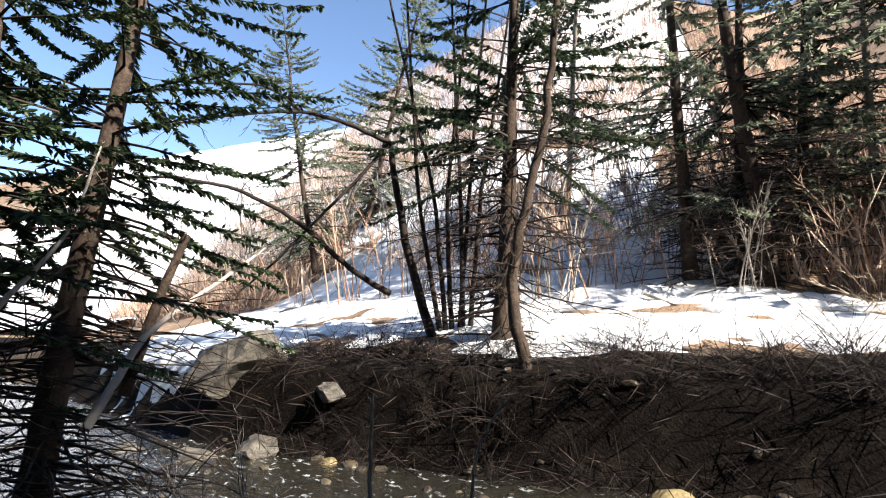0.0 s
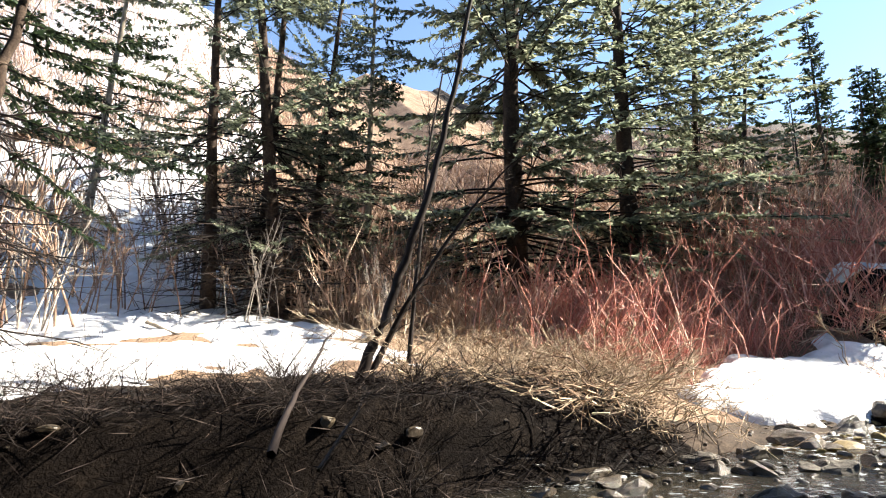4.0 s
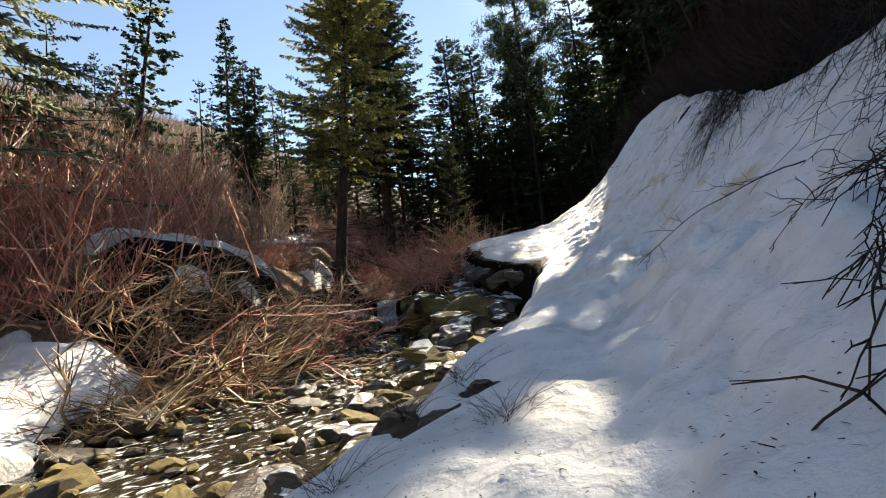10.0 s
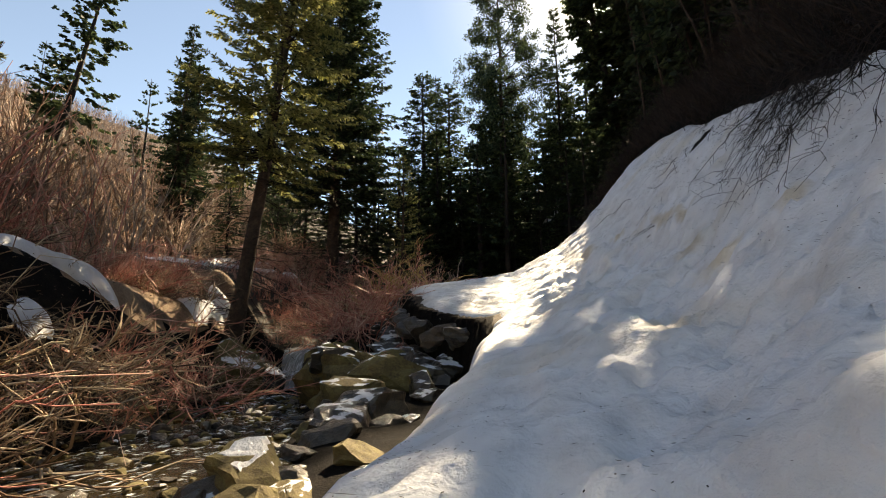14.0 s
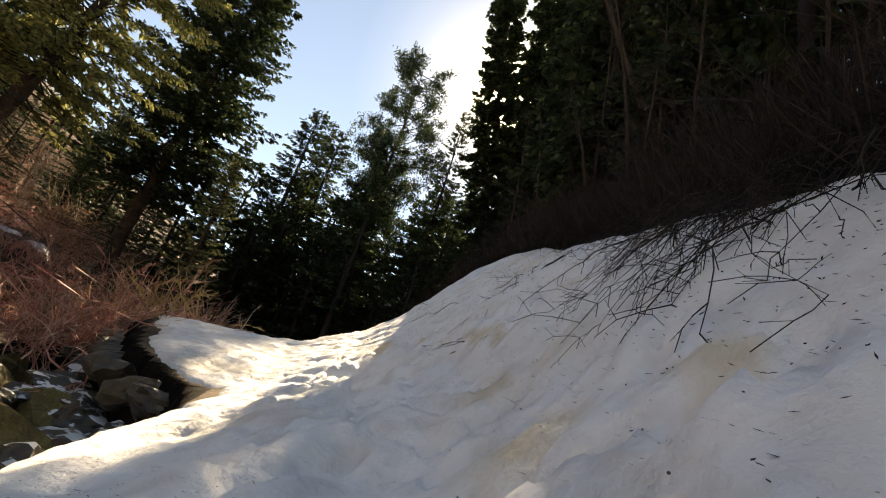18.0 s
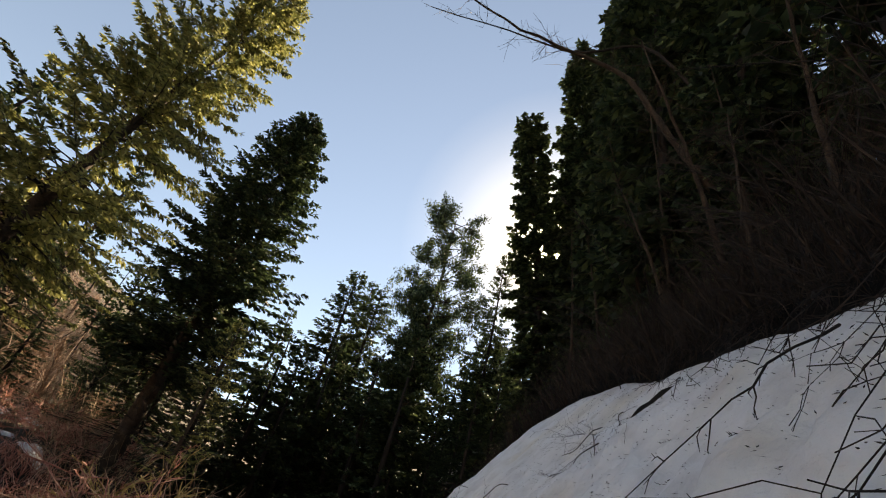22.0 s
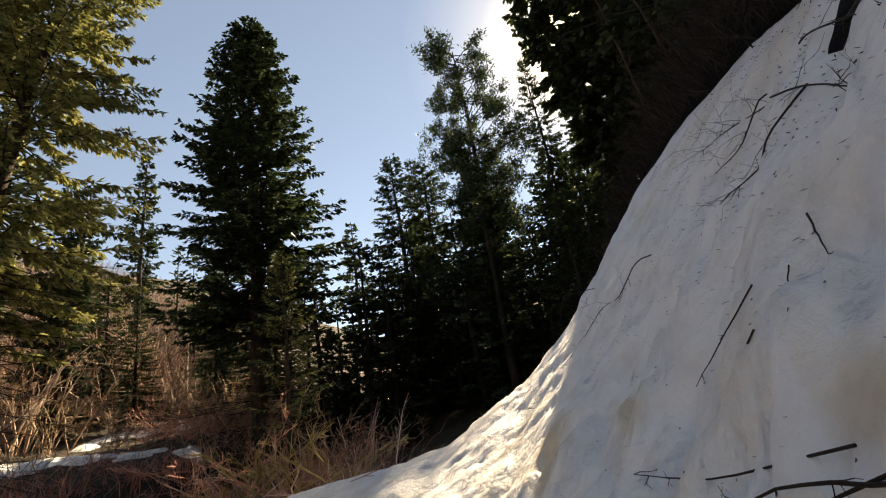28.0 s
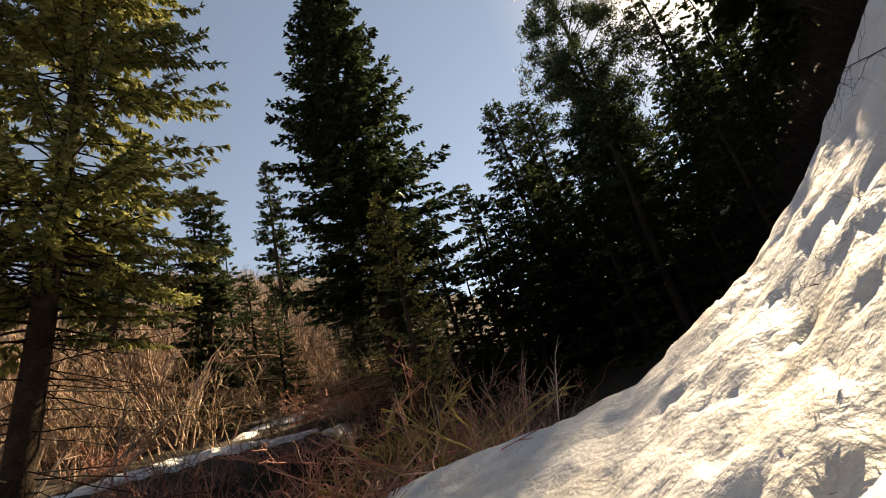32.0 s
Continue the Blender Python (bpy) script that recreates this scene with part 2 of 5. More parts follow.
def snowy(base, name, low=0.5):
    """The same rock with melting snow left on its upward faces."""
    m = base.copy()
    m.name = name
    n, l = m.node_tree.nodes, m.node_tree.links
    b = n["Principled BSDF"]
    colour = b.inputs["Base Color"].links[0].from_socket
    geo, sep, tc, k = n.new("ShaderNodeNewGeometry"), n.new("ShaderNodeSeparateXYZ"), n.new("ShaderNodeTexCoord"), n.new("ShaderNodeTexNoise")
    k.inputs["Scale"].default_value, k.inputs["Detail"].default_value = 1.7, 6
    l.new(tc.outputs["Object"], k.inputs["Vector"])
    l.new(geo.outputs["Normal"], sep.inputs[0])
    mul = n.new("ShaderNodeMath")
    mul.operation = "MULTIPLY"
    l.new(sep.outputs[2], mul.inputs[0])
    l.new(k.outputs[0], mul.inputs[1])
    r = ramp(n, [(low - 0.04, (0, 0, 0)), (low, (1, 1, 1))])
    l.new(mul.outputs[0], r.inputs[0])
    mx = n.new("ShaderNodeMixRGB")
    mx.inputs[2].default_value = (0.8, 0.81, 0.83, 1)
    l.new(r.outputs[0], mx.inputs[0])
    l.new(colour, mx.inputs[1])
    l.new(mx.outputs[0], b.inputs["Base Color"])
    return m


M_SNOWY = snowy(M_WET, "snowy_rock", 0.47)
M_SNOWY_MOSS = snowy(M_MOSS, "snowy_mossy_rock", 0.5)


def water_material(name, foam_low, foam_high, tint, stretch=(0.8, 2.2, 1.0)):
    m = bpy.data.materials.new(name)
    m.use_nodes = True
    n, l = m.node_tree.nodes, m.node_tree.links
    b = n["Principled BSDF"]
    b.inputs["Base Color"].default_value = (*tint, 1)
    b.inputs["Roughness"].default_value = 0.06
    b.inputs["IOR"].default_value = 1.33
    b.inputs["Transmission Weight"].default_value = 0.6
    tc, a = n.new("ShaderNodeTexCoord"), n.new("ShaderNodeTexNoise")
    mp = n.new("ShaderNodeMapping")
    mp.inputs["Rotation"].default_value = (0, 0, radians(-31.8))
    mp.inputs["Scale"].default_value = stretch
    l.new(tc.outputs["Object"], mp.inputs[0])
    l.new(mp.outputs[0], a.inputs["Vector"])
    a.inputs["Scale"].default_value, a.inputs["Detail"].default_value = 4.2, 9
    a.inputs["Distortion"].default_value = 0.7
    bp = n.new("ShaderNodeBump")
    bp.inputs["Strength"].default_value, bp.inputs["Distance"].default_value = 0.6, 0.08
    l.new(a.outputs[0], bp.inputs["Height"])
    l.new(bp.outputs[0], b.inputs["Normal"])
    r = ramp(n, [(foam_low, (0, 0, 0)), (foam_high, (1, 1, 1))])
    l.new(a.outputs[0], r.inputs[0])
    d, mx = n.new("ShaderNodeBsdfDiffuse"), n.new("ShaderNodeMixShader")
    d.inputs[0].default_value = (0.62, 0.66, 0.68, 1)
    l.new(bp.outputs[0], d.inputs["Normal"])
    l.new(r.outputs[0], mx.inputs[0])
    l.new(b.outputs[0], mx.inputs[1])
    l.new(d.outputs[0], mx.inputs[2])
    l.new(mx.outputs[0], n["Material Output"].inputs[0])
    return m


M_WATER = water_material("creek_water", 0.56, 0.68, (0.05, 0.035, 0.014), (1.0, 1.9, 1.0))
# shaded copy of the creek water: less white foam stands in for shade
M_SHADE_WATER = water_material("shade_dark_water", 0.6, 0.78, (0.05, 0.045, 0.035), (1.0, 1.9, 1.0))
M_FALL = water_material("falling_water", 0.5, 0.64, (0.7, 0.72, 0.72), (0.9, 5.0, 0.5))

# ---- plan: u runs up the valley, v to the walker's right ----
UX, UY = 0.85, 0.5268


def xy(u, v):
    return UX * u + UY * v, UY * u - UX * v


def uv(x, y):
    return UX * x + UY * y, UY * x - UX * y


def smooth(a):
    a = np.clip(a, 0, 1)
    return a * a * (3 - 2 * a)


def wave(u, v, s, seed=0.0):
    """Cheap smooth unevenness, about -1 to 1."""
    a, b = u * s + seed, v * s - seed * 1.7
    return (np.sin(a * 1.0 + 1.3 * np.sin(b * 0.8 + 2)) + np.sin(b * 1.27 + 1.1 * np.sin(a * 0.9 + 5)) + np.sin((a + b) * 1.9 + 1.2 * np.sin(a * 2.1 - b)) * 0.6
            + np.sin((a - b) * 3.3 + np.sin(b * 2.9)) * 0.35) / 2.6


def creek_v(u):
    return np.interp(u, [-60, -30, -16, -12, 0, 8, 14, 20, 24, 33, 36, 45, 60, 100, 150], [-28, -13.5, -6.8, -5.4, -4.8, -4.6, -4.4, -4.6, -5.2, -7.8, -8.2, -9, -11, -18, -25])


def creek_z(u):
    return np.interp(u, [-60, -15, -5, 5, 14, 24, 35.7, 35.95, 36.4, 36.65, 36.9, 45, 60, 100, 150], [-3, -1.3, -0.95, -0.75, -0.55, -0.3, -0.1, 0.55, 0.65, 1.3, 1.5, 2.4, 5, 16, 30])


def creek_w(u):
    return np.interp(u, [-15, 0, 8, 14, 24, 32, 34.5, 36.3, 36.5, 38], [2.0, 1.7, 1.8, 2.0, 2.1, 1.5, 0.8, 0.6, 0.45, 0.7])


def bank_v(u):
    return np.interp(u, [-20, 8, 12, 15, 17, 20, 23, 26, 29, 30.5, 32, 33.4, 36.3, 41, 46, 60, 150], [-2.4, -2.2, -1.6, -1.05, -0.75, -0.45, 0.0, 0.0, 0.4, 0.2, -1.1, -2.3, -3.3, -4.8, -6, -8, -20])


def cut_edge(u):
    """Where the top edge of the cut bank runs on the far side."""
    return np.interp(u, [21, 24.5, 28, 32, 35, 37], [-11.9, -10.9, -10.8, -11.0, -11.3, -11.7])


def below_cut(u, v):
    return (u > 20.5) & (u < 37) & (v < cut_edge(u) + 1.7) & (v > cut_edge(u) - 0.8)


def height(u, v):
    u, v = np.asarray(u, float), np.asarray(v, float)
    cz, cv, cw = creek_z(u), creek_v(u), creek_w(u)
    base = np.interp(u, [-60, -10, -3, 2, 5, 8, 11, 20, 27, 31.5, 38, 41, 50, 60, 75, 100, 150],
                     [-2, -0.1, 0.15, 0.05, -0.1, 0.05, 0.4, 0.92, 1.9, 2.75, 4.75, 4.7, 4.7, 6.5, 11, 20, 36])
    low = np.interp(u, [8, 12, 16, 21, 33], [0.42, 0.3, 0.2, 0.3, 0.13])
    side = np.where(v < 1, (v - 1) * low, np.interp(v, [1, 3, 4, 5, 6, 8, 14, 30, 90], [0, 1.05, 1.9, 3.1, 4.3, 6.8, 13, 27, 69]))
    tread = np.interp(u, [6, 10, 13, 17.4, 18.8, 20, 22, 23.7, 27, 28.1, 29, 30.2], [0.75, 0.62, 1.1, 1.5, 2.3, 2.7, 3.2, 3.6, 3.8, 3.7, 3.3, 2.5])
    worn = np.interp(u, [7.5, 10, 14, 24, 27, 30, 32], [0, 0.22, 0.32, 0.35, 0.42, 0.42, 0])
    right = base + side - worn * np.exp(-((v - tread) / 0.8) ** 2)
    edge = bank_v(u) + 0.25 * wave(u, v * 0, 1.3, 3)
    shelf = cz + np.interp(u, [18, 26, 31, 36], [0.15, 0.35, 0.8, 0.8]) * smooth((v - cv - cw) / 1.5)
    ledge = np.interp(u, [27, 29.5, 37, 40], [0, 1, 1, 0])
    z_right = shelf + (right - shelf) * smooth((v - edge + 0.45 + 0.15 * ledge) / (0.9 - 0.45 * ledge))
    w = cv - cw - v
    bank_h = np.interp(u, [-8, 3, 10, 17, 19.5, 22, 27, 33, 40, 60], [1.5, 1.3, 0.4, 0.5, 1.8, 3.9, 3.7, 3.2, 3.0, 3])
    bank_w = np.interp(u, [-8, 3, 10, 17, 22, 25, 34, 40], [0.6, 0.7, 3, 4, 4.2, 3.0, 2.6, 4.5])
    rise = np.interp(u, [-10, 5, 15, 25, 40], [0.20, 0.16, 0.13, 0.14, 0.18])
    z_left = cz + 0.12 + bank_h * smooth(w / bank_w) + rise * np.maximum(0, w - 1) + 0.3 * np.maximum(0, w - 16) + np.interp(u, [-20, 0, 36, 50], [0.3, 0.22, 0.15, 0]) * np.maximum(0, w - 11) + 0.1 * np.maximum(0, w - 40)
    z = np.where(v > cv, z_right, z_left)
    inside = smooth((cw + 0.25 - np.abs(v - cv)) / 0.7)
    z = z * (1 - inside) + (cz - 0.22) * inside
    rough = 1 - 0.6 * inside
    return z + rough * (0.05 * wave(u, v, 1.1) + 0.03 * wave(u, v, 3.1, 9)) + 0.4 * wave(u, v, 0.11, 4) * np.clip((np.abs(v) - 12) / 20, 0, 1)


def on(u, v, lift=0.0):
    x, y = xy(u, v)
    return Vector((x, y, float(height(u, v)) + lift))


def mesh_of(name, verts, faces, mat, smooth_shade=True):
    me = bpy.data.meshes.new(name)
    me.from_pydata([tuple(p) for p in verts], [], [tuple(f) for f in faces])
    for k in (mat if isinstance(mat, (list, tuple)) else [mat]):
        me.materials.append(k)
    if smooth_shade:
        me.shade_smooth()
    return me


def grid_mesh(name, us, vs, zf, mat, keep=None):
    uu, vv = np.meshgrid(us, vs, indexing="ij")
    zz = zf(uu, vv)
    x, y = UX * uu + UY * vv, UY * uu - UX * vv
    verts = np.stack([x, y, zz], -1).reshape(-1, 3)
    a = np.arange(len(us) * len(vs)).reshape(len(us), len(vs))
    quads = np.stack([a[:-1, :-1], a[:-1, 1:], a[1:, 1:], a[1:, :-1]], -1).reshape(-1, 4)
    cu = ((uu[:-1, :-1] + uu[1:, 1:]) / 2).ravel()
    cv = ((vv[:-1, :-1] + vv[1:, 1:]) / 2).ravel()
    if keep is not None:
        ok = keep(cu, cv)
        quads, cu, cv = quads[ok], cu[ok], cv[ok]
        used = np.unique(quads)
        back = np.zeros(len(verts), int)
        back[used] = np.arange(len(used))
        verts, quads = verts[used], back[quads]
    me = mesh_of(name, verts.tolist(), quads.tolist(), mat)
    return me, cu, cv


def stretched(fine_a, fine_b, step, lo, hi, grow=1.25):
    out = list(np.arange(fine_a, fine_b, step))
    s, p = step, out[0]
    while p > lo:
        s *= grow
        p -= min(s, 8)
        out.insert(0, p)
    s, p = step, out[-1]
    while p < hi:
        s *= grow
        p += min(s, 8)
        out.append(p)
    return np.array(out)


def snow_right(u, v):
    top = np.interp(u, [4, 12, 17.7, 23, 26, 28.5, 33, 36, 40, 60], [4.5, 5.2, 5.4, 5.8, 6.5, 7.0, 7.3, 7.0, 6.2, 3]) + 0.12 * np.sin(u * 0.55 + 1.0)
    start = 8.3 + 0.3 * v + 0.8 * wave(u, v, 0.9, 7)
    d = np.minimum(np.minimum(v - bank_v(u) - 0.3 * np.interp(u, [27, 29.5, 37, 40], [0, 1, 1, 0]) + 0.15 * wave(u, v, 2.2, 1), (top - v) * 0.8), np.minimum((u - start) * 0.7, (52 - u)))
    for hu, hv, hr in ((10.5, 2.2, 0.34), (11.2, 2.8, 0.26), (13.6, -0.5, 0.25), (14.3, -0.2, 0.22), (14.0, -1.0, 0.3), (29.9, 6.3, 0.28), (11.6, -1.3, 0.3), (12.6, 4.4, 0.2)):
        d = np.minimum(d, (np.hypot((u - hu) * 0.8, v - hv) - hr * (1 + 0.55 * wave(u, v, 4.0, 3))) * 1.2)
    return d


# ---- ground ----
GU = stretched(-12, 58, 0.28, -700, 900)
GV = stretched(-23, 9, 0.2, -800, 700)
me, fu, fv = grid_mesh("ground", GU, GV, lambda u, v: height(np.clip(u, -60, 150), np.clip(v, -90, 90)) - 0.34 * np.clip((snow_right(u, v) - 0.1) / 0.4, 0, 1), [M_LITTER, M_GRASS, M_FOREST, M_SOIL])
# index 3 paints shade on bank faces, upper slope and creek shelf
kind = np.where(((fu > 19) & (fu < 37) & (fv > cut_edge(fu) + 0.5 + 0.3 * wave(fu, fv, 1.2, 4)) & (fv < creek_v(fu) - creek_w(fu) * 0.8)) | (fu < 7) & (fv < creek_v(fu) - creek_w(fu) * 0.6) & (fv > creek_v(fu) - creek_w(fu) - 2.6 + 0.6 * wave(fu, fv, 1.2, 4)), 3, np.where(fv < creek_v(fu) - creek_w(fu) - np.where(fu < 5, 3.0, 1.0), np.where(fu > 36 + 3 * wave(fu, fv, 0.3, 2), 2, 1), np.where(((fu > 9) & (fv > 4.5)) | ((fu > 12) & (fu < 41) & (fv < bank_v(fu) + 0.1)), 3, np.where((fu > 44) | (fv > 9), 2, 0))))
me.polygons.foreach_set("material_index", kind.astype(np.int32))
tagged(new("ground", me), "brown littered valley floor and dry hillsides", "ground", kind="structure")

# ---- water ----


def creek_mesh(name, u0, u1, step, mat, lift):
    us, ws = np.arange(u0, u1, step), np.linspace(-1.15, 1.15, 23)
    verts = []
    for u in us:
        for w in ws:
            v = float(creek_v(u) + w * creek_w(u))
            x, y = xy(u, v)
            verts.append((x, y, float(creek_z(u)) + lift + 0.025 * float(wave(u, v, 3.0)) + 0.012 * float(wave(u, v, 9.0))))
    k = len(ws)
    faces = [(i * k + j, i * k + j + 1, (i + 1) * k + j + 1, (i + 1) * k + j) for i in range(len(us) - 1) for j in range(k - 1)]
    return mesh_of(name, verts, faces, mat)


tagged(new("water_lower", creek_mesh("water_lower", -11.6, 8.61, 0.2, M_SHADE_WATER, -0.02)), "dark shallow creek water over stones", "creek", kind="structure")
tagged(new("water_downstream", creek_mesh("water_downstream", -40, -11.4, 0.2, M_SHADE_WATER, 0.0)), "shaded dark water running downstream", "creek", kind="structure")
tagged(new("water", creek_mesh("water", 8.4, 35.8, 0.2, M_WATER, -0.02)), "shallow amber creek water with white riffles", "creek", kind="structure")
tagged(new("waterfall", creek_mesh("waterfall", 35.6, 37.9, 0.08, M_FALL, 0.05)), "small white waterfall dropping between dark rocks", "waterfall", kind="structure")
tagged(new("water_upstream", creek_mesh("water_upstream", 37.8, 60, 0.4, M_WATER, -0.02)), "shaded creek water above the fall", "creek", kind="structure")

# ---- snow ----


def snow_patch(u, v):
    d = 1.0 - np.hypot((u - 14.4) / 4.7, (v + 8.7 + 0.12 * (u - 14)) / 2.3) + 0.26 * wave(u, v, 1.5, 6)
    return d * 2.2


def snow_field(u, v):
    a = np.minimum(np.minimum(-9.6 - v, v + 34), np.minimum(u + 24, 2.6 - u + 0.25 * (v + 10)))
    return np.minimum(a, 1.2) * 0.5 + 0.75 * wave(u, v, 0.6, 5) + 0.3 * wave(u, v, 2.1, 2) - 0.02


def snow_strip(u, v):
    """Snow left along the top edge of the cut bank, and scraps on its face."""
    edge = cut_edge(u)
    d = 1.0 - np.abs(v - edge) / (0.46 + 0.2 * wave(u, v * 0, 1.4, 5)) + 0.2 * wave(u, v, 2.4, 3)
    d = np.minimum(d, np.maximum(np.minimum(u - 21.2, 28.8 - u), np.minimum(u - 33.3, 36.4 - u)) * 1.4)
    for a, b, ru, rv in ((22.6, -9.5, 0.8, 0.3), (25.0, -9.2, 0.6, 0.25)):
        d = np.maximum(d, 1.0 - np.hypot((u - a) / ru, (v - b) / rv) + 0.25 * wave(u, v, 2.4, 6))
    return d


def gully_snow(u, v):
    d = np.full(np.shape(u), -9.0)
    for a, b, ru, rv in GULLY:
        d = np.maximum(d, 1.0 - np.hypot((u - a) / ru, (v - b) / rv) + 0.3 * wave(u, v, 1.7, 4))
    return d


# patches of an added white sheet that brightens the sunlit far hill
def hill_snow(u, v):
    return np.minimum(-34 - v, 1.2) * 0.4 + 0.7 * wave(u, v, 0.35, 3) + 0.3 * wave(u, v, 1.1, 2) + 0.22


def gully_band(u, v):
    d = gully_snow(u, v)
    for a, b, ru, rv in ((44.9, -18.9, 1.5, 1.0), (46.6, -17.2, 1.5, 0.9), (48.3, -15.9, 1.3, 0.8), (49.8, -14.3, 1.0, 0.8)):
        d = np.maximum(d, 0.9 - np.hypot((u - a) / ru, (v - b) / rv) + 0.3 * wave(u, v, 1.7, 4) + 0.3 * wave(u, v, 4.3, 9))
    return d


def far_snow(u, v):
    return 1.0 - np.hypot((u - 87) / 7, (v - 8) / 2.4) + 0.35 * wave(u, v, 0.6, 8)


GULLY = ((42.3, -17.8, 2.6, 1.2), (45.2, -18.4, 2.2, 0.9), (49.5, -20.2, 1.0, 0.5), (53.6, -21.2, 2.4, 1.2), (56.3, -20.0, 0.8, 0.5))
FEET = ((9.6, 0.4), (11.2, 0.9), (13.9, 1.5), (15.3, 1.0), (16.6, 1.9), (18.0, 1.6), (19.2, 2.6), (20.3, 2.3), (21.3, 2.8), (22.5, 3.5), (23.1, 3.2), (24.3, 3.9), (25.6, 3.5), (26.7, 4.1), (28.0, 3.4), (22.2, 3.9),
        (29.2, 2.9), (30.6, 2.9), (31.4, 2.0), (32.6, 2.3), (33.2, 1.2), (30.0, 4.0), (27.2, 2.6), (20.0, 1.0), (17.2, 0.2))


def relief(u, v):
    """Melt hollows, runnels and old footprints in the snow."""
    z = 0.06 * wave(u, v, 1.7, 3) + 0.045 * wave(u, v, 3.7, 1) + 0.026 * wave(u, v, 8.5, 2) + 0.006 * wave(u, v, 17, 6)
    cups = np.maximum(wave(u, v, 5.3, 8), 0) * np.maximum(wave(u, v, 0.8, 5) + 0.4, 0)
    z = z - 0.11 * cups - np.clip((v - 1) / 1.5, 0, 1) * (0.13 * np.maximum(wave(u, v, 7.1, 11), 0) ** 1.5 + 0.008 * wave(u, v, 14, 3))
    z = z - 0.08 * np.abs(wave(u * 0.5, v * 0.25, 7.0, 4)) * np.clip((v - 2) / 3, 0, 1)
    z = z * (1 + 0.9 * np.clip((v - 1) / 1.5, 0, 1))
    steep = np.clip((u - 25) / 4, 0, 1) * np.clip((v - 0.5) / 1.5, 0, 1) * (1 - 0.8 * np.clip((u - 31) / 3, 0, 1) * np.clip((4.5 - v) / 1.5, 0, 1))
    z = z + steep * (0.05 * np.abs(wave(u, v, 2.7, 13)) + 0.04 * np.abs(wave(u * 1.6, v * 0.7, 5.2, 17)) - 0.07 * np.maximum(wave(u, v, 9.5, 21), 0) ** 2)
    near = np.clip((u - 9) / 3, 0, 1) * np.clip((v - 0.3) / 1.0, 0, 1)
    z = z + near * (0.016 * wave(u, v, 11, 31) + 0.009 * wave(u, v, 23, 33) - 0.12 * np.maximum(wave(u, v, 5.1, 27) - 0.42, 0)) + steep * 0.035 * wave(u * 1.3, v * 0.6, 6.5, 29)
    for i, (a, b) in enumerate(FEET):
        d = ((u - a) * 2.2) ** 2 + ((v - b) * (2.8 + (i % 3) * 0.5)) ** 2
        z = z - (0.07 + 0.02 * (i % 3)) * np.exp(-d * 4) + 0.02 * np.exp(-(d - 0.8) ** 2 * 6)
    return z * (1 - 0.55 * np.clip((u - 31) / 3, 0, 1))


def snow(name, us, vs, mask, thick, soft, label):
    def lift(u, v):
        m = mask(u, v)
        hump = relief(u, v)
        return height(np.clip(u, -60, 150), np.clip(v, -90, 90)) + thick * np.sqrt(np.clip(m / soft, 0, 1)) - 0.12 * np.clip(-m / 0.15, 0, 1) - 0.05 + hump * np.clip(m * 0.8, 0, 1)

    sm, cu, cv = grid_mesh(name, us, vs, lift, M_SNOW, lambda u, v: mask(u, v) > -0.14)
    return tagged(new(name, sm), label, "snow", kind="structure")


snow("snow_slope", np.arange(4, 54, 0.085), np.arange(-8, 10.5, 0.075), snow_right, 0.16, 0.35, "old needle-littered snow covering the steep side slope")
snow("snow_patch", np.arange(7, 19, 0.12), np.arange(-12, -5, 0.12), snow_patch, 0.42, 0.5, "bright sunlit snow patch on the creek bank")
snow("snow_field", np.arange(-26, 6, 0.18), np.arange(-35, -8, 0.18), snow_field, 0.2, 0.5, "patchy snow between the trees across the creek")
snow("snow_strip", np.arange(19, 38, 0.1), np.arange(-13.5, -7.5, 0.1), snow_strip, 0.28, 0.5, "melting snow along the edge of the brushy cut bank")
snow("hill_snow", np.arange(-130, 2, 0.8), np.arange(-120, -33.6, 0.8), hill_snow, 0.9, 0.5, "white sheet added under brush for the overbright sunlit hillside")
snow("gully_snow", np.arange(38, 60, 0.17), np.arange(-24, -12.5, 0.17), gully_band, 0.26, 0.8, "bright snow patches among the red gully brush")
snow("far_snow", np.arange(78, 97, 0.5), np.arange(3, 13, 0.5), far_snow, 0.4, 0.5, "distant snow patch on the dark wooded slope")

# ---- builders of trees, shrubs and stones ----


def part(name, me, parent, label=""):
    ob = new(name, me)
    ob.parent = parent
    return tagged(ob, label)


def tubes(lines, sides=4):
    """Verts and faces of tapering tubes along lines of (points, radii)."""
    verts, faces = [], []
    ring = np.arange(sides) * 2 * np.pi / sides
    cs, sn = np.cos(ring)[None, :, None], np.sin(ring)[None, :, None]
    at = 0
    for pts, rad in lines:
        p = np.asarray(pts, float)
        n = len(p)
        d = np.gradient(p, axis=0)
        d /= np.linalg.norm(d, axis=1, keepdims=True) + 1e-9
        ref = np.where(np.abs(d[:, 2:3]) > 0.9, np.array([[1.0, 0, 0]]), np.array([[0, 0, 1.0]]))
        a = np.cross(d, ref)
        a /= np.linalg.norm(a, axis=1, keepdims=True) + 1e-9
        b = np.cross(d, a)
        r = np.asarray(rad, float)[:, None, None]
        verts.append((p[:, None, :] + r * (cs * a[:, None, :] + sn * b[:, None, :])).reshape(-1, 3))
        i = np.arange(n - 1)[:, None] * sides
        j = np.arange(sides)[None, :]
        k = (j + 1) % sides
        faces.append(np.stack([at + i + j, at + i + k, at + i + sides + k, at + i + sides + j], -1).reshape(-1, 4))
        at += n * sides
    return np.concatenate(verts), np.concatenate(faces)


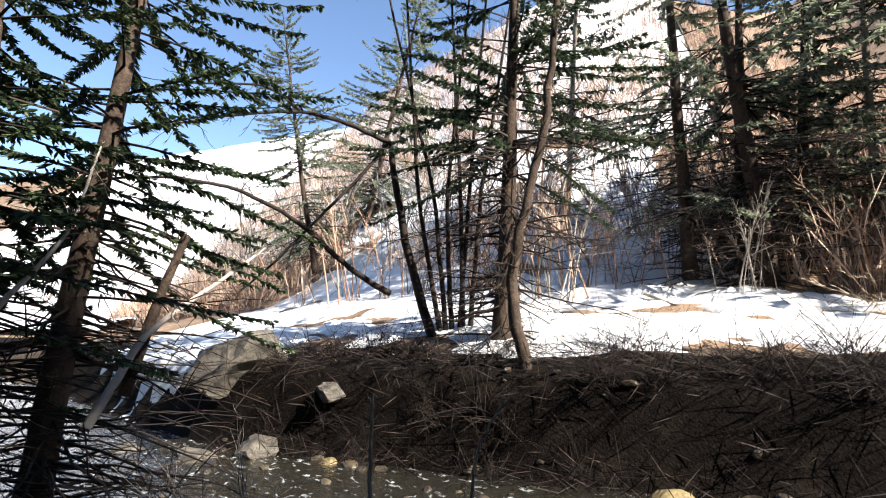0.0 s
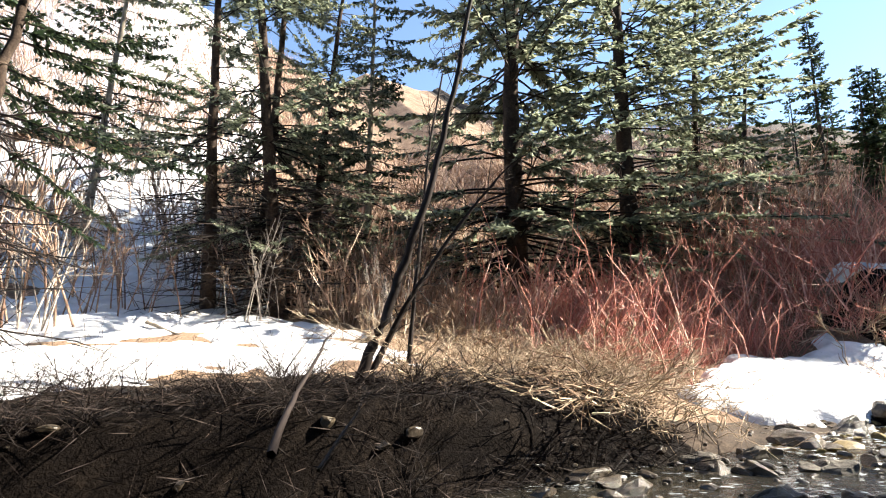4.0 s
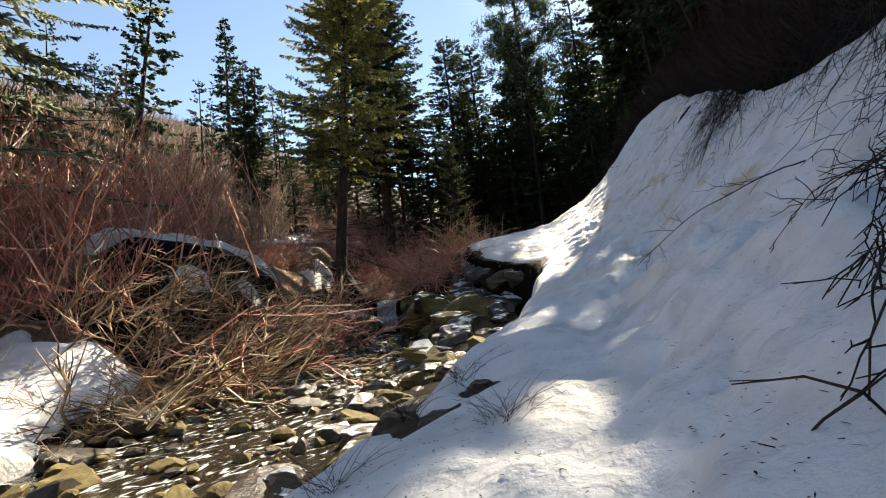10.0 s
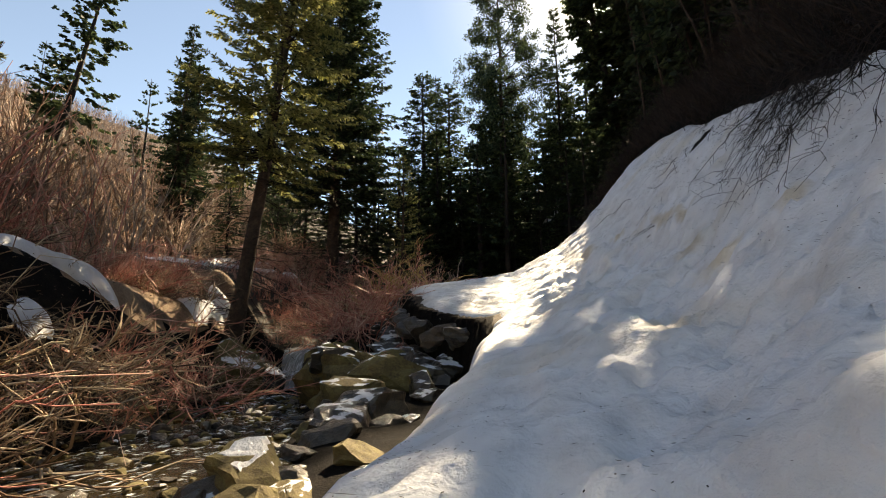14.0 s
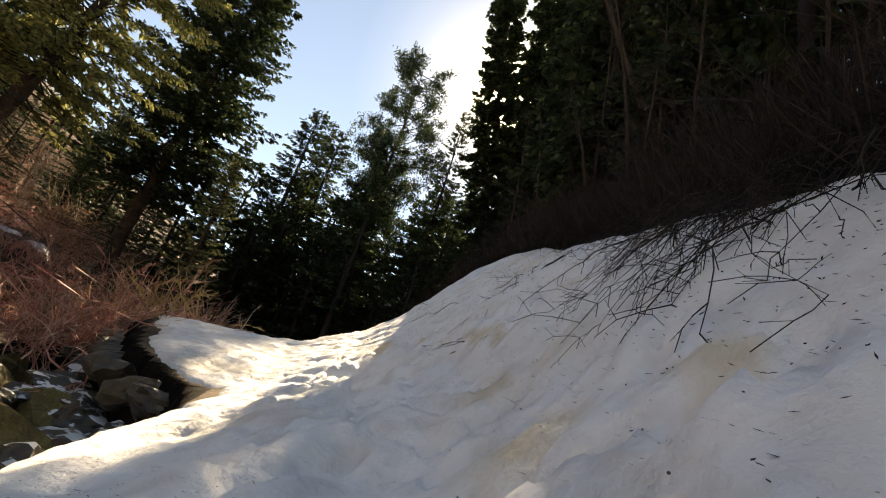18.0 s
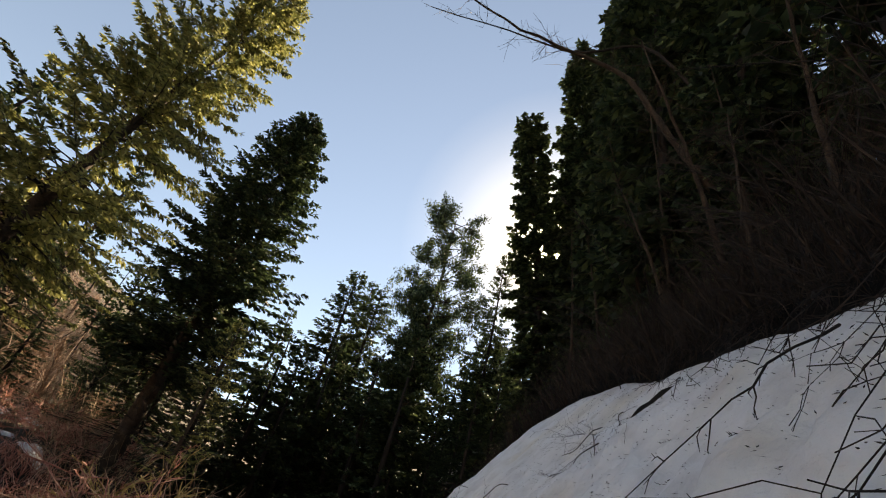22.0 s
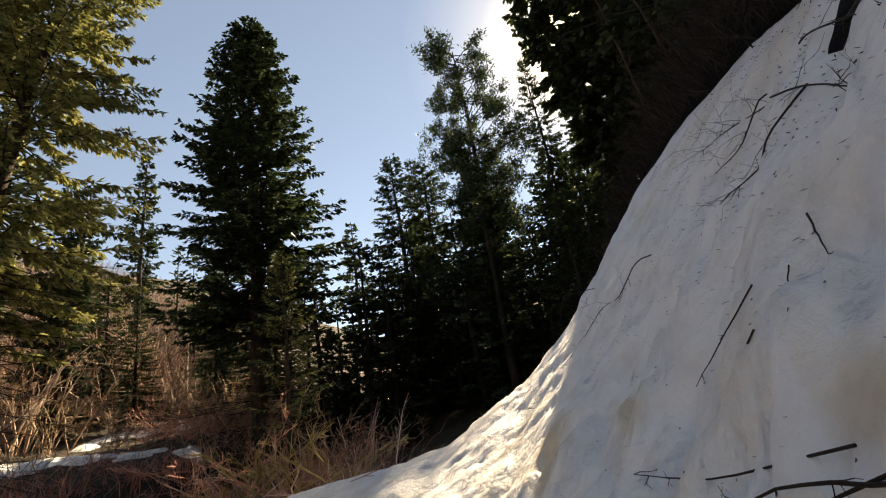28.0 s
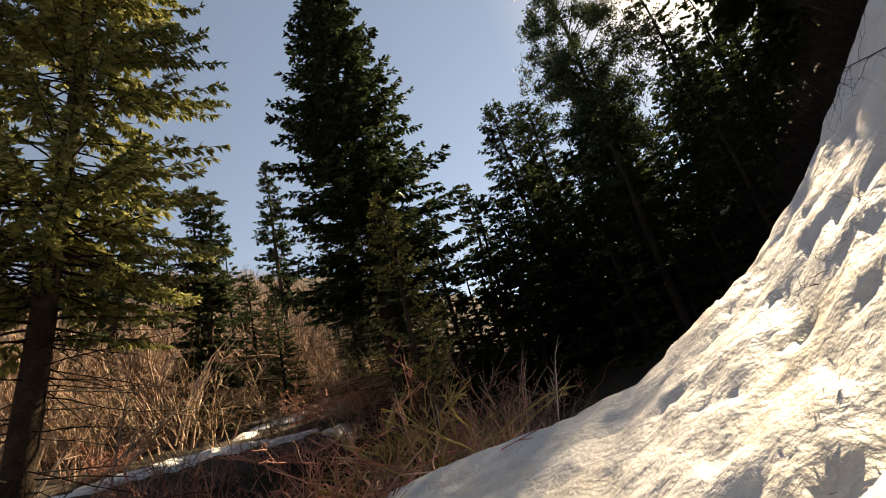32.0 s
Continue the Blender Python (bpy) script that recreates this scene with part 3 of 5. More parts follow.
def quads_mesh(name, corners, mat):
    """A mesh of loose four-cornered blades, from an array (n, 4, 3)."""
    c = np.asarray(corners, float)
    return mesh_of(name, c.reshape(-1, 3).tolist(), np.arange(len(c) * 4).reshape(-1, 4).tolist(), mat, False)


def blades(p, d, side, length, width):
    """Narrow diamond blades from p along d."""
    l, w = length[:, None], width[:, None]
    return np.stack([p, p + d * l * 0.45 + side * w, p + d * l, p + d * l * 0.45 - side * w], 1)


def unit(a):
    return a / (np.linalg.norm(a, axis=-1, keepdims=True) + 1e-9)


def conifer(seed, H, R, n, twigs, bare=0.08, open_top=False, droop=0.35, power=0.8, gap=0.0, radius=None, dead=20, wide=1.0, short=1.0):
    """Trunk mesh data, branch wood and needle blades of one conifer."""
    rs = np.random.RandomState(seed)
    zs = np.linspace(0, H, 14)
    wob = np.cumsum(rs.normal(0, 0.004 * H, (14, 2)), 0) * 0.35
    wob -= wob[-1] * np.linspace(0, 1, 14)[:, None]
    r0 = radius or H * 0.0125
    trunk_pts = np.column_stack([wob, zs])
    trunk = ([(p[0], p[1], p[2] - (0.5 if i == 0 else 0)) for i, p in enumerate(trunk_pts)], [r0 * (1.35 if i == 0 else 1) * (1 - 0.93 * i / 13) + 0.012 for i in range(14)])
    wood, leaves = [], []
    hs = np.sort(bare + (0.99 - bare) * rs.rand(n) ** 0.92)
    for h in hs:
        z = h * H
        c = np.array([np.interp(z, zs, wob[:, 0]), np.interp(z, zs, wob[:, 1]), z])
        if gap and math.sin(h * 23 + seed) > 1 - gap * 2 and rs.rand() < 0.7:
            continue
        if open_top:
            L = R * (0.35 + 0.75 * math.sin(math.pi * min(1, (h - bare) / (1 - bare) * 0.95) ** 0.8) + 0.05) * rs.uniform(0.3, 0.95)
        else:
            low = min(1.0, (h - bare + 0.03) / 0.12)
            L = R * ((1 - h) ** power) * (0.45 + 0.55 * low) * rs.uniform(0.6, 1.12) + 0.12
        az = rs.rand() * 2 * math.pi
        out = np.array([math.cos(az), math.sin(az), 0])
        k = 6
        s = np.linspace(0, 1, k)
        up = (0.30 if open_top else -0.10 + 0.5 * h) * rs.uniform(0.6, 1.3)
        zc = L * (up * s - droop * (1 - h) * s ** 1.6 + 0.16 * s ** 3)
        bend = rs.normal(0, 0.10) * s ** 2 * L
        side = np.array([-out[1], out[0], 0])
        pts = c + out * (s * L)[:, None] + side * bend[:, None] + np.array([0, 0, 1]) * zc[:, None]
        wood.append((pts, np.linspace(max(0.012, r0 * 0.13 * (1 - h) + 0.012), 0.005, k)))
        m = max(6, int(twigs * (0.25 + 0.75 * L / R)))
        q = rs.uniform(0.18, 1.02, m) ** 0.8 if not open_top else rs.uniform(0.58, 1.06, m)
        bp = np.stack([np.interp(q, s, pts[:, i]) for i in range(3)], 1)
        sgn = rs.choice([-1, 1], m)[:, None]
        spread = rs.uniform(0.35, 1.0, m)[:, None]
        tl = (0.22 + 0.30 * L / R * (1.15 - q)) * rs.uniform(0.7, 1.4, m) * H / 26 * short
        if open_top:
            d = unit(out * 0.3 + rs.normal(0, 1, (m, 3)) * 0.9 + np.array([0, 0, 0.35]))
        else:
            d = unit(out * 0.75 + side * sgn * spread + np.array([0, 0, -1]) * rs.uniform(0.05, 0.75, m)[:, None] + rs.normal(0, 0.16, (m, 3)))
        nrm = unit(np.cross(d, rs.normal(0, 0.35, (m, 3)) + np.array([0, 0, 1.0])))
        leaves.append(blades(bp, d, nrm, tl * 1.5, (tl * 0.16 + 0.012) * wide))
        d2 = unit(d + rs.normal(0, 0.35, (m, 3)))
        n2 = unit(np.cross(d2, rs.normal(0, 1, (m, 3))))
        leaves.append(blades(bp + d * tl[:, None] * 0.4, d2, n2, tl * 1.1, (tl * 0.13 + 0.01) * wide))
    for _ in range(dead):
        z = rs.uniform(0.02, max(0.06, bare + 0.12)) * H
        az, L = rs.rand() * 6.28, rs.uniform(0.3, 0.75) * R
        out = np.array([math.cos(az), math.sin(az), rs.uniform(-0.35, 0.1)])
        s = np.linspace(0, 1, 5)[:, None]
        pts = np.array([0, 0, z]) + out * s * L + rs.normal(0, 0.06, (5, 3)) * s
        wood.append((pts, np.linspace(0.022, 0.005, 5)))
        for _ in range(4):
            q = rs.uniform(0.3, 0.95)
            o2 = unit(out + rs.normal(0, 0.7, 3))
            b = np.array([0, 0, z]) + out * q * L
            wood.append(([b, b + o2 * L * 0.16, b + o2 * L * 0.3 - np.array([0, 0, 0.05])], [0.009, 0.006, 0.003]))
    return trunk, wood, np.concatenate(leaves)


def pine_form(seed, H, R, n, puffs):
    """An open, round-topped pine: crooked limbs that end in separate needle puffs."""
    rs = np.random.RandomState(seed)
    zs = np.linspace(0, H, 14)
    wob = np.cumsum(rs.normal(0, 0.006 * H, (14, 2)), 0) * 0.5
    wob -= wob[-1] * np.linspace(0, 1, 14)[:, None]
    r0 = H * 0.014
    trunk = ([(wob[i, 0], wob[i, 1], zs[i] - (0.5 if i == 0 else 0)) for i in range(14)], [r0 * (1 - 0.9 * i / 13) + 0.015 for i in range(14)])
    wood, leaves = [], []
    for h in np.sort(rs.uniform(0.34, 0.985, n)):
        z = h * H
        c = np.array([np.interp(z, zs, wob[:, 0]), np.interp(z, zs, wob[:, 1]), z])
        q = (h - 0.34) / 0.65
        L = R * (0.2 + 0.8 * math.sin(math.pi * (0.12 + 0.64 * q)) ** 0.8) * rs.uniform(0.45, 1.1) * (1.0 if q < 0.95 else 0.7)
        az = rs.rand() * 6.283
        out = np.array([math.cos(az), math.sin(az), rs.uniform(0.0, 0.5)])
        s = np.linspace(0, 1, 6)
        pts = c + out * (s * L)[:, None] + np.cumsum(rs.normal(0, 0.05 * L, (6, 3)), 0) * s[:, None]
        wood.append((pts, np.linspace(0.05, 0.014, 6)))
        for _ in range(puffs):
            k = rs.uniform(0.4, 1.0)
            b = np.array([np.interp(k, s, pts[:, i]) for i in range(3)])
            e = b + unit(out + rs.normal(0, 0.7, 3)) * rs.uniform(0.25, 0.75)
            wood.append(([b, (b + e) / 2 + rs.normal(0, 0.05, 3), e], [0.016, 0.011, 0.006]))
            m = 34
            d = unit(rs.normal(0, 1, (m, 3)) + np.array([0, 0, 0.35]))
            p = e + rs.normal(0, 0.17, (m, 3)) * np.array([1.2, 1.2, 0.7])
            leaves.append(blades(p, d, unit(np.cross(d, rs.normal(0, 1, (m, 3)))), rs.uniform(0.18, 0.36, m), rs.uniform(0.03, 0.06, m)))
    return trunk, wood, np.concatenate(leaves)


TREES = {}


def tree_kind(key, seed, H, R, n, twigs, needle, bark=None, form=conifer, **more):
    trunk, wood, leaf = form(seed, H, R, n, twigs, **more)
    v, f = tubes([trunk], 10)
    w, g = tubes(wood, 3)
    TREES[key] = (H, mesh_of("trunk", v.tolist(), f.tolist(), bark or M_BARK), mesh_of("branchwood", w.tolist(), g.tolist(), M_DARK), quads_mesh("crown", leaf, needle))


def tree(key, foot, apex=None, height_m=None, turn=0.0, label="", fat=1.0, group="valley conifers", name="spruce_tree"):
    """A conifer standing at foot, as tall as apex or height_m says."""
    H, trunk, wood, crown = TREES[key]
    foot = Vector(foot)
    axis = (Vector(apex) - foot) if apex is not None else Vector((0, 0, height_m))
    k = axis.length / H
    q = Vector((0, 0, 1)).rotation_difference(axis).to_matrix().to_4x4()
    base = tagged(new(name), label, "tree", group)
    base.matrix_world = Matrix.Translation(foot) @ q @ Matrix.Rotation(turn, 4, "Z") @ Matrix.Diagonal((k * fat, k * fat, k, 1))
    part("trunk", trunk, base)
    if key not in ("far", "forest", "tower"):
        tagged(part("branchwood", wood, base), kind="stuff")
    tagged(part("crown", crown, base), kind="stuff")
    return base


def shrub_lines(seed, n, H, spread, curve=0.4, kids=4, r=0.012, jit=0.05, lean=(0, 0), base=0.25, kid_len=0.4, seg=7):
    rs = np.random.RandomState(seed)
    lines = []
    for _ in range(n):
        az = rs.rand() * 6.283
        o = np.array([math.cos(az), math.sin(az), 0.0])
        b = np.array([*(rs.normal(0, base, 2)), -0.1])
        L = H * rs.uniform(0.55, 1.1)
        tilt = spread * rs.uniform(0.2, 1.0)
        s = np.linspace(0, 1, seg)
        d = unit(o * tilt + np.array([lean[0], lean[1], 1.0]))
        pts = b + d * (s * L)[:, None] + (o * curve * rs.uniform(0.2, 1.2) + np.array([lean[0], lean[1], 0]) * 0.5)[None, :] * (s ** 2 * L)[:, None]
        pts[:, 2] -= s ** 2.2 * L * curve * 0.6 * rs.uniform(0.3, 1.2)
        pts += np.cumsum(rs.normal(0, jit * L / seg, (seg, 3)), 0) * s[:, None] ** 0.5
        r0 = r * rs.uniform(0.6, 1.4)
        lines.append((pts, np.linspace(r0, r0 * 0.3, seg)))
        for _ in range(kids):
            q = rs.uniform(0.3, 0.95)
            p = np.array([np.interp(q, s, pts[:, i]) for i in range(3)])
            kd = unit(np.gradient(pts, axis=0)[int(q * (seg - 1))] / L * seg + rs.normal(0, 0.55, 3))
            kl = L * kid_len * rs.uniform(0.3, 1.0) * (1.1 - q)
            ks = np.linspace(0, 1, 4)[:, None]
            kp = p + kd * ks * kl + rs.normal(0, 0.04 * kl, (4, 3)) * ks
            lines.append((kp, np.linspace(r0 * 0.55, r0 * 0.2, 4)))
    return lines


SHRUBS = {}


def shrub_kind(key, mat, sides=3, **kw):
    lines = shrub_lines(**kw)
    v, f = tubes([k for k in lines if len(k[0]) > 4], sides)
    w, g = tubes([k for k in lines if len(k[0]) == 4], sides)
    SHRUBS[key] = (mesh_of("stem_clump", v.tolist(), f.tolist(), mat), mesh_of("twig_mass", w.tolist(), g.tolist(), mat))


def shrub(key, u, v, k=1.0, turn=0.0, label="", name="shrub", group="creek shrubs", tilt=(0, 0), lift=0.0, place=None):
    base = tagged(new(name), label, "shrub", group)
    p = Vector(place) if place is not None else on(u, v, lift)
    base.matrix_world = Matrix.Translation(p) @ Matrix.Rotation(tilt[0], 4, "X") @ Matrix.Rotation(tilt[1], 4, "Y") @ Matrix.Rotation(turn, 4, "Z") @ Matrix.Scale(k, 4)
    tagged(part("stem_clump", SHRUBS[key][0], base), kind="stuff")
    tagged(part("twig_mass", SHRUBS[key][1], base), kind="stuff")
    return base


def stone_mesh(seed, mat, sharp=1.0, level=3):
    """A broken, flat-faced stone; sharp 0 leaves it rounded."""
    bm = bmesh.new()
    bmesh.ops.create_icosphere(bm, subdivisions=level, radius=1.0)
    sr = np.random.RandomState(seed)
    planes = [(Vector(unit(sr.normal(0, 1, 3) * np.array([1, 1, 1.4]))), sr.uniform(0.42, 0.85)) for _ in range(13)]
    off = Vector(sr.uniform(-9, 9, 3))
    for p in bm.verts:
        c = p.co.copy()
        for nrm, dist in planes:
            over = c.dot(nrm) - (dist if sharp > 0.5 else max(dist, 0.8))
            if over > 0:
                c -= nrm * over * (0.97 if sharp > 0.5 else 0.6)
        layer = 0.1 * sharp * math.sin(c.z * 19 + 4 * noise.noise(c * 1.3 + off)) * (0.5 + noise.noise(c * 2.3 - off))
        c *= 1.18 + layer + 0.16 * noise.noise(c * 1.8 + off) + 0.09 * noise.noise(c * 5.0 + off) + 0.045 * noise.noise(c * 11 + off)
        p.co = c
    me = bpy.data.meshes.new("stone")
    bm.to_mesh(me)
    bm.free()
    me.materials.append(mat)
    if sharp <= 0.5:
        me.shade_smooth()
    return me


CAPS = [stone_mesh(j, M_SNOW, 1.0) for j in range(5)]
ROCKS = {m.name: [stone_mesh(j if i < 3 else 21 + j, m, 0.3 if m is M_BED else 1.0) for j in range(5)] for i, m in enumerate((M_ROCK, M_WET, M_MOSS, M_BED, M_SNOWY, M_SNOWY_MOSS))}
BOULDERS = {m.name: [stone_mesh(40 + j, m, 1.0, 4) for j in range(3)] for m in (M_SNOWY, M_SNOWY_MOSS)}


def rock(kind_name, u, v, size, lift=0.0, turn=None, label="", group="creek stones", flat=0.7, name="rock", place=None, cap=0.0):
    i = int(abs(u * 13 + v * 7)) % 5
    ob = tagged(new(name, BOULDERS[kind_name][i % 3] if kind_name in BOULDERS and not isinstance(size, float) else ROCKS[kind_name][i]), label or {"rock": "grey weathered creekside rock", "wet_rock": "dark wet creek stone", "mossy_rock": "mossy yellow-green creekside boulder",
                                                         "amber_streambed": "amber stone in shallow water", "snowy_rock": "dark layered rock with scraps of snow", "snowy_mossy_rock": "mossy rock with scraps of snow"}[kind_name], "rock", group)
    s = size if isinstance(size, (tuple, list)) else (size, size * 0.85, size * flat)
    p = Vector(place) if place is not None else on(u, v, lift)
    ob.matrix_world = Matrix.Translation(p) @ Matrix.Rotation(turn if turn is not None else u * 3.7 + v, 4, "Z") @ Matrix.Rotation(0.2 * math.sin(u * 5), 4, "X") @ Matrix.Diagonal((*s, 1))
    if cap:
        top = tagged(new("snow_cap", CAPS[i]), "cap of old snow on top of a rock", "snow", "snow caps")
        top.matrix_world = Matrix.Translation((0.06 * s[0], 0.05 * s[1], cap * s[2])) @ ob.matrix_world @ Matrix.Diagonal((0.8, 0.8, 0.87, 1))
    return ob


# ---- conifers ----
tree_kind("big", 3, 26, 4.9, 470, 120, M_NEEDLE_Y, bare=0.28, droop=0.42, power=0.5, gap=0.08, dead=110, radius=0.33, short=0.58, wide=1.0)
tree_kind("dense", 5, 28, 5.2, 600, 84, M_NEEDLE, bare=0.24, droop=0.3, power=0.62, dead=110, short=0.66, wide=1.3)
tree_kind("cone", 29, 26, 4.6, 330, 46, M_NEEDLE, M_DARK, bare=0.03, droop=0.35, power=0.62, gap=0.05, dead=10, wide=1.5, short=0.8)
tree_kind("pine", 14, 24, 4.2, 120, 10, M_NEEDLE, form=pine_form)
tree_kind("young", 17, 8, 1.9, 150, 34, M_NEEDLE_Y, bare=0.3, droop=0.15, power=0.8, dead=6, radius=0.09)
tree_kind("bough", 21, 11, 3.2, 170, 190, M_NEEDLE, bare=0.2, droop=0.65, power=0.5, gap=0.2, dead=110, radius=0.15, short=0.55, wide=0.8)
tree_kind("bough_pale", 23, 14, 3.2, 120, 70, M_NEEDLE, M_PALE, bare=0.3, droop=0.5, power=0.5, gap=0.2, dead=90, radius=0.16, short=0.8)
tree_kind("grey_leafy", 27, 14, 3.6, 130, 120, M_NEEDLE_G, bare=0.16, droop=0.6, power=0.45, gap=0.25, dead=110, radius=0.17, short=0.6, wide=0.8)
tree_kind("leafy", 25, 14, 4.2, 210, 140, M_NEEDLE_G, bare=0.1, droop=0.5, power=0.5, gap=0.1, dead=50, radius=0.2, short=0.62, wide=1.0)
# plainer crowns for the forest behind
tree_kind("forest", 6, 28, 4.4, 170, 20, M_NEEDLE, M_DARK, bare=0.03, droop=0.4, power=0.62, dead=12, wide=3.2)
tree_kind("tower", 16, 42, 3.6, 420, 34, M_NEEDLE, M_DARK, bare=0.0, droop=0.4, power=0.42, dead=0, radius=0.26, wide=2.1, short=0.75)
tree_kind("column", 19, 27, 2.0, 430, 44, M_NEEDLE, M_DARK, bare=0.0, droop=0.4, power=0.22, dead=0, wide=1.9, short=0.8)
tree_kind("narrow", 8, 24, 3.0, 220, 30, M_NEEDLE, bare=0.02, droop=0.4, power=0.6, dead=6, wide=1.7)
tree_kind("ragged", 11, 26, 4.6, 170, 30, M_NEEDLE, M_DARK, bare=0.03, droop=0.3, power=0.55, gap=0.14, dead=16, wide=2.0)
tree_kind("far", 12, 24, 4.4, 100, 16, M_NEEDLE, M_DARK, bare=0.0, droop=0.4, power=0.55, dead=2, wide=5.0)

BIG = "tall sunlit spruce with bare lower trunk above the creek"
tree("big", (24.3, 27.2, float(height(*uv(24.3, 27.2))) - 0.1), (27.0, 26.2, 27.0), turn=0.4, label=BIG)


def grown(key, apex, turn, label, fat=1.0, shift=(0, 0), name="spruce_tree"):
    x, y = apex[0] + shift[0], apex[1] + shift[1]
    return tree(key, (x, y, float(height(*uv(x, y))) - 0.2), apex, turn=turn, label=label, fat=fat, name=name)


grown("dense", (38.7, 38.8, 36.5), 1.0, "tall dark spruce with a pointed crown", 1.25, (-0.4, -0.4))
grown("pine", (59.9, 36.6, 43.4), 2.0, "tall open-crowned pine on the far slope", 0.86, name="pine_tree")
grown("cone", (59.6, 48.0, 36.9), 0.5, "dark conifer beside the open-crowned pine", 1.3)
grown("cone", (61.6, 45.4, 35.4), 2.1, "dark conifer close to the open-crowned pine", 1.3)
grown("cone", (63.5, 40.0, 32.5), 1.5, "dark conifer behind the open-crowned pine", 1.5)
grown("narrow", (59.9, 56.8, 32.6), 1.5, "slim far spruce against the sky", 1.2)
grown("cone", (68.0, 33.4, 44.5), 0.4, "dark pointed spruce on the upper slope", 0.75)
grown("column", (47.05, 22.7, 41.2), 2.5, "slim backlit spruce in front of the sun", 1.02, shift=(2.6, -3.35))
grown("column", (*xy(51, 9.2), 52.0), 0.9, "tall slim spruce beside the sunlit gap", 0.85, shift=(0.95, -1.53))
grown("narrow", (43.0, 77.0, 48.0), 0.7, "slender blue-green spruce on the far hillside", 1.1)
grown("cone", (65.8, 51.0, 40.3), 1.2, "tall pointed spruce at the head of the valley", 0.9)
grown("cone", (*xy(55, -22.5), 17.5), 0.6, "small dark conifer among gully brush", 1.3)
grown("cone", (*xy(61, -21), 19.0), 1.6, "small dark conifer among gully brush", 1.2)
for u, v, hm in ((60, -15.5, 10), (63, -19, 11), (66, -24, 12), (64, -13, 9), (58, -28, 11), (70, -18, 11)):
    tree("cone", on(u, v, -0.2), height_m=hm, turn=u, label="small dark conifer shading the gully", fat=1.4)
grown("young", (33.2, 26.2, 12.2), 0.2, "young yellow-green conifer behind the snow ledge")
grown("ragged", (60.0, 25.5, 26.5), 3.0, "small sunlit conifer on the dark slope", 0.9)
rs = np.random.RandomState(4)
DARKLY = "dark shaded conifer on the steep slope"
for u, v, hm in ((36.8, 9.9, 43), (40.2, 10.8, 48), (45.5, 11.7, 47), (49, 12.2, 46), (53, 12.4, 43), (57, 12.8, 40), (33, 11.0, 38)):
    tree("tower", on(u, v, -0.2), height_m=hm, turn=u, fat=0.78, label="very tall dark conifer hiding the low sun", group="slope forest")
for u, v, hm, fat in ((42, 14.6, 38, 0.8), (52, 16.5, 36, 0.8), (37, 13.5, 34, 0.8), (46, 16.5, 36, 0.8), (57, 18, 32, 0.8), (49, 18, 34, 0.9), (40, 16.5, 32, 1),
                      (29, 12.5, 30, 0.9), (62, 19, 28, 0.9), (25, 12, 28, 0.9), (21, 12.4, 28, 0.9), (17, 12, 26, 0.9)):
    tree("forest", on(u, v, -0.2), height_m=hm, turn=u, label=DARKLY, group="slope forest", fat=fat)
for i in range(20):
    u, v = rs.uniform(44, 90), rs.uniform(14, 34)
    v = max(v, 0.255 * (u - 22) + 11 + rs.rand() * 3)
    tree(("forest", "ragged", "forest")[i % 3], on(u, v, -0.2), height_m=rs.uniform(19, 27), turn=rs.rand() * 6, label=DARKLY, group="slope forest")
for i in range(12):
    u, v = rs.uniform(2, 40), rs.uniform(13.5, 28)
    tree(("forest", "ragged")[i % 2], on(u, v, -0.2), height_m=rs.uniform(18, 27), turn=rs.rand() * 6, label=DARKLY, group="slope forest")
for i in range(24):
    u, v = -34 + 1.75 * i + 0.8 * math.sin(i * 2.1), 10.5 + 5 * (i % 3) + 1.5 * math.sin(i * 1.3)
    tree("forest", on(u, v, -0.2), height_m=24 + 4 * math.sin(i * 1.9), turn=i, label=DARKLY, group="slope forest")
for i in range(70):
    u, v = rs.uniform(58, 100), rs.uniform(-16, 14)
    if i < 30:
        u = 58 + (i % 10) * 1.4 + rs.uniform(0, 2)
        v = -9 + 2.0 * (i % 15) * 0.75 + rs.uniform(-1, 1)
        if u + 0.5 * v < 60:
            u += 5
    tree("far", on(u, v, -0.2), height_m=rs.uniform(11, 17) * (0.55 if v > 1 and u < 75 else 1), turn=rs.rand() * 6, label="dark conifer crowding the upper valley", group="upper valley forest", fat=1.4)
for i in range(16):
    u, v = rs.uniform(46, 96), rs.uniform(-66, -28)
    tree("far", on(u, v, -0.2), height_m=rs.uniform(12, 20), turn=rs.rand() * 6, label="hillside conifer among bare brush", group="far forest")

# ---- shrubs ----
shrub_kind("red", M_RED, seed=1, n=36, H=2.3, spread=0.5, curve=0.3, kids=5, r=0.018, base=0.7, jit=0.2, seg=5)
shrub_kind("red2", M_RED, seed=2, n=38, H=1.9, spread=0.7, curve=0.45, kids=6, r=0.017, base=0.7, jit=0.22, seg=5)
shrub_kind("tan", M_TAN, seed=3, n=34, H=1.9, spread=1.5, curve=0.5, kids=10, r=0.015, base=0.7, jit=0.9, seg=7, kid_len=0.8)
shrub_kind("arch", M_BRUSH, seed=4, n=20, H=2.0, spread=1.9, curve=0.8, kids=12, r=0.024, base=0.8, jit=1.1, seg=8, kid_len=0.9)
shrub_kind("arch_red", M_RED, seed=5, n=18, H=2.0, spread=1.7, curve=0.7, kids=12, r=0.019, base=0.8, jit=1.1, seg=8, kid_len=0.9)
shrub_kind("yellow", M_YELLOW, seed=6, n=11, H=3.6, spread=1.1, curve=0.5, kids=7, r=0.034, base=0.4, jit=0.45, kid_len=0.6)
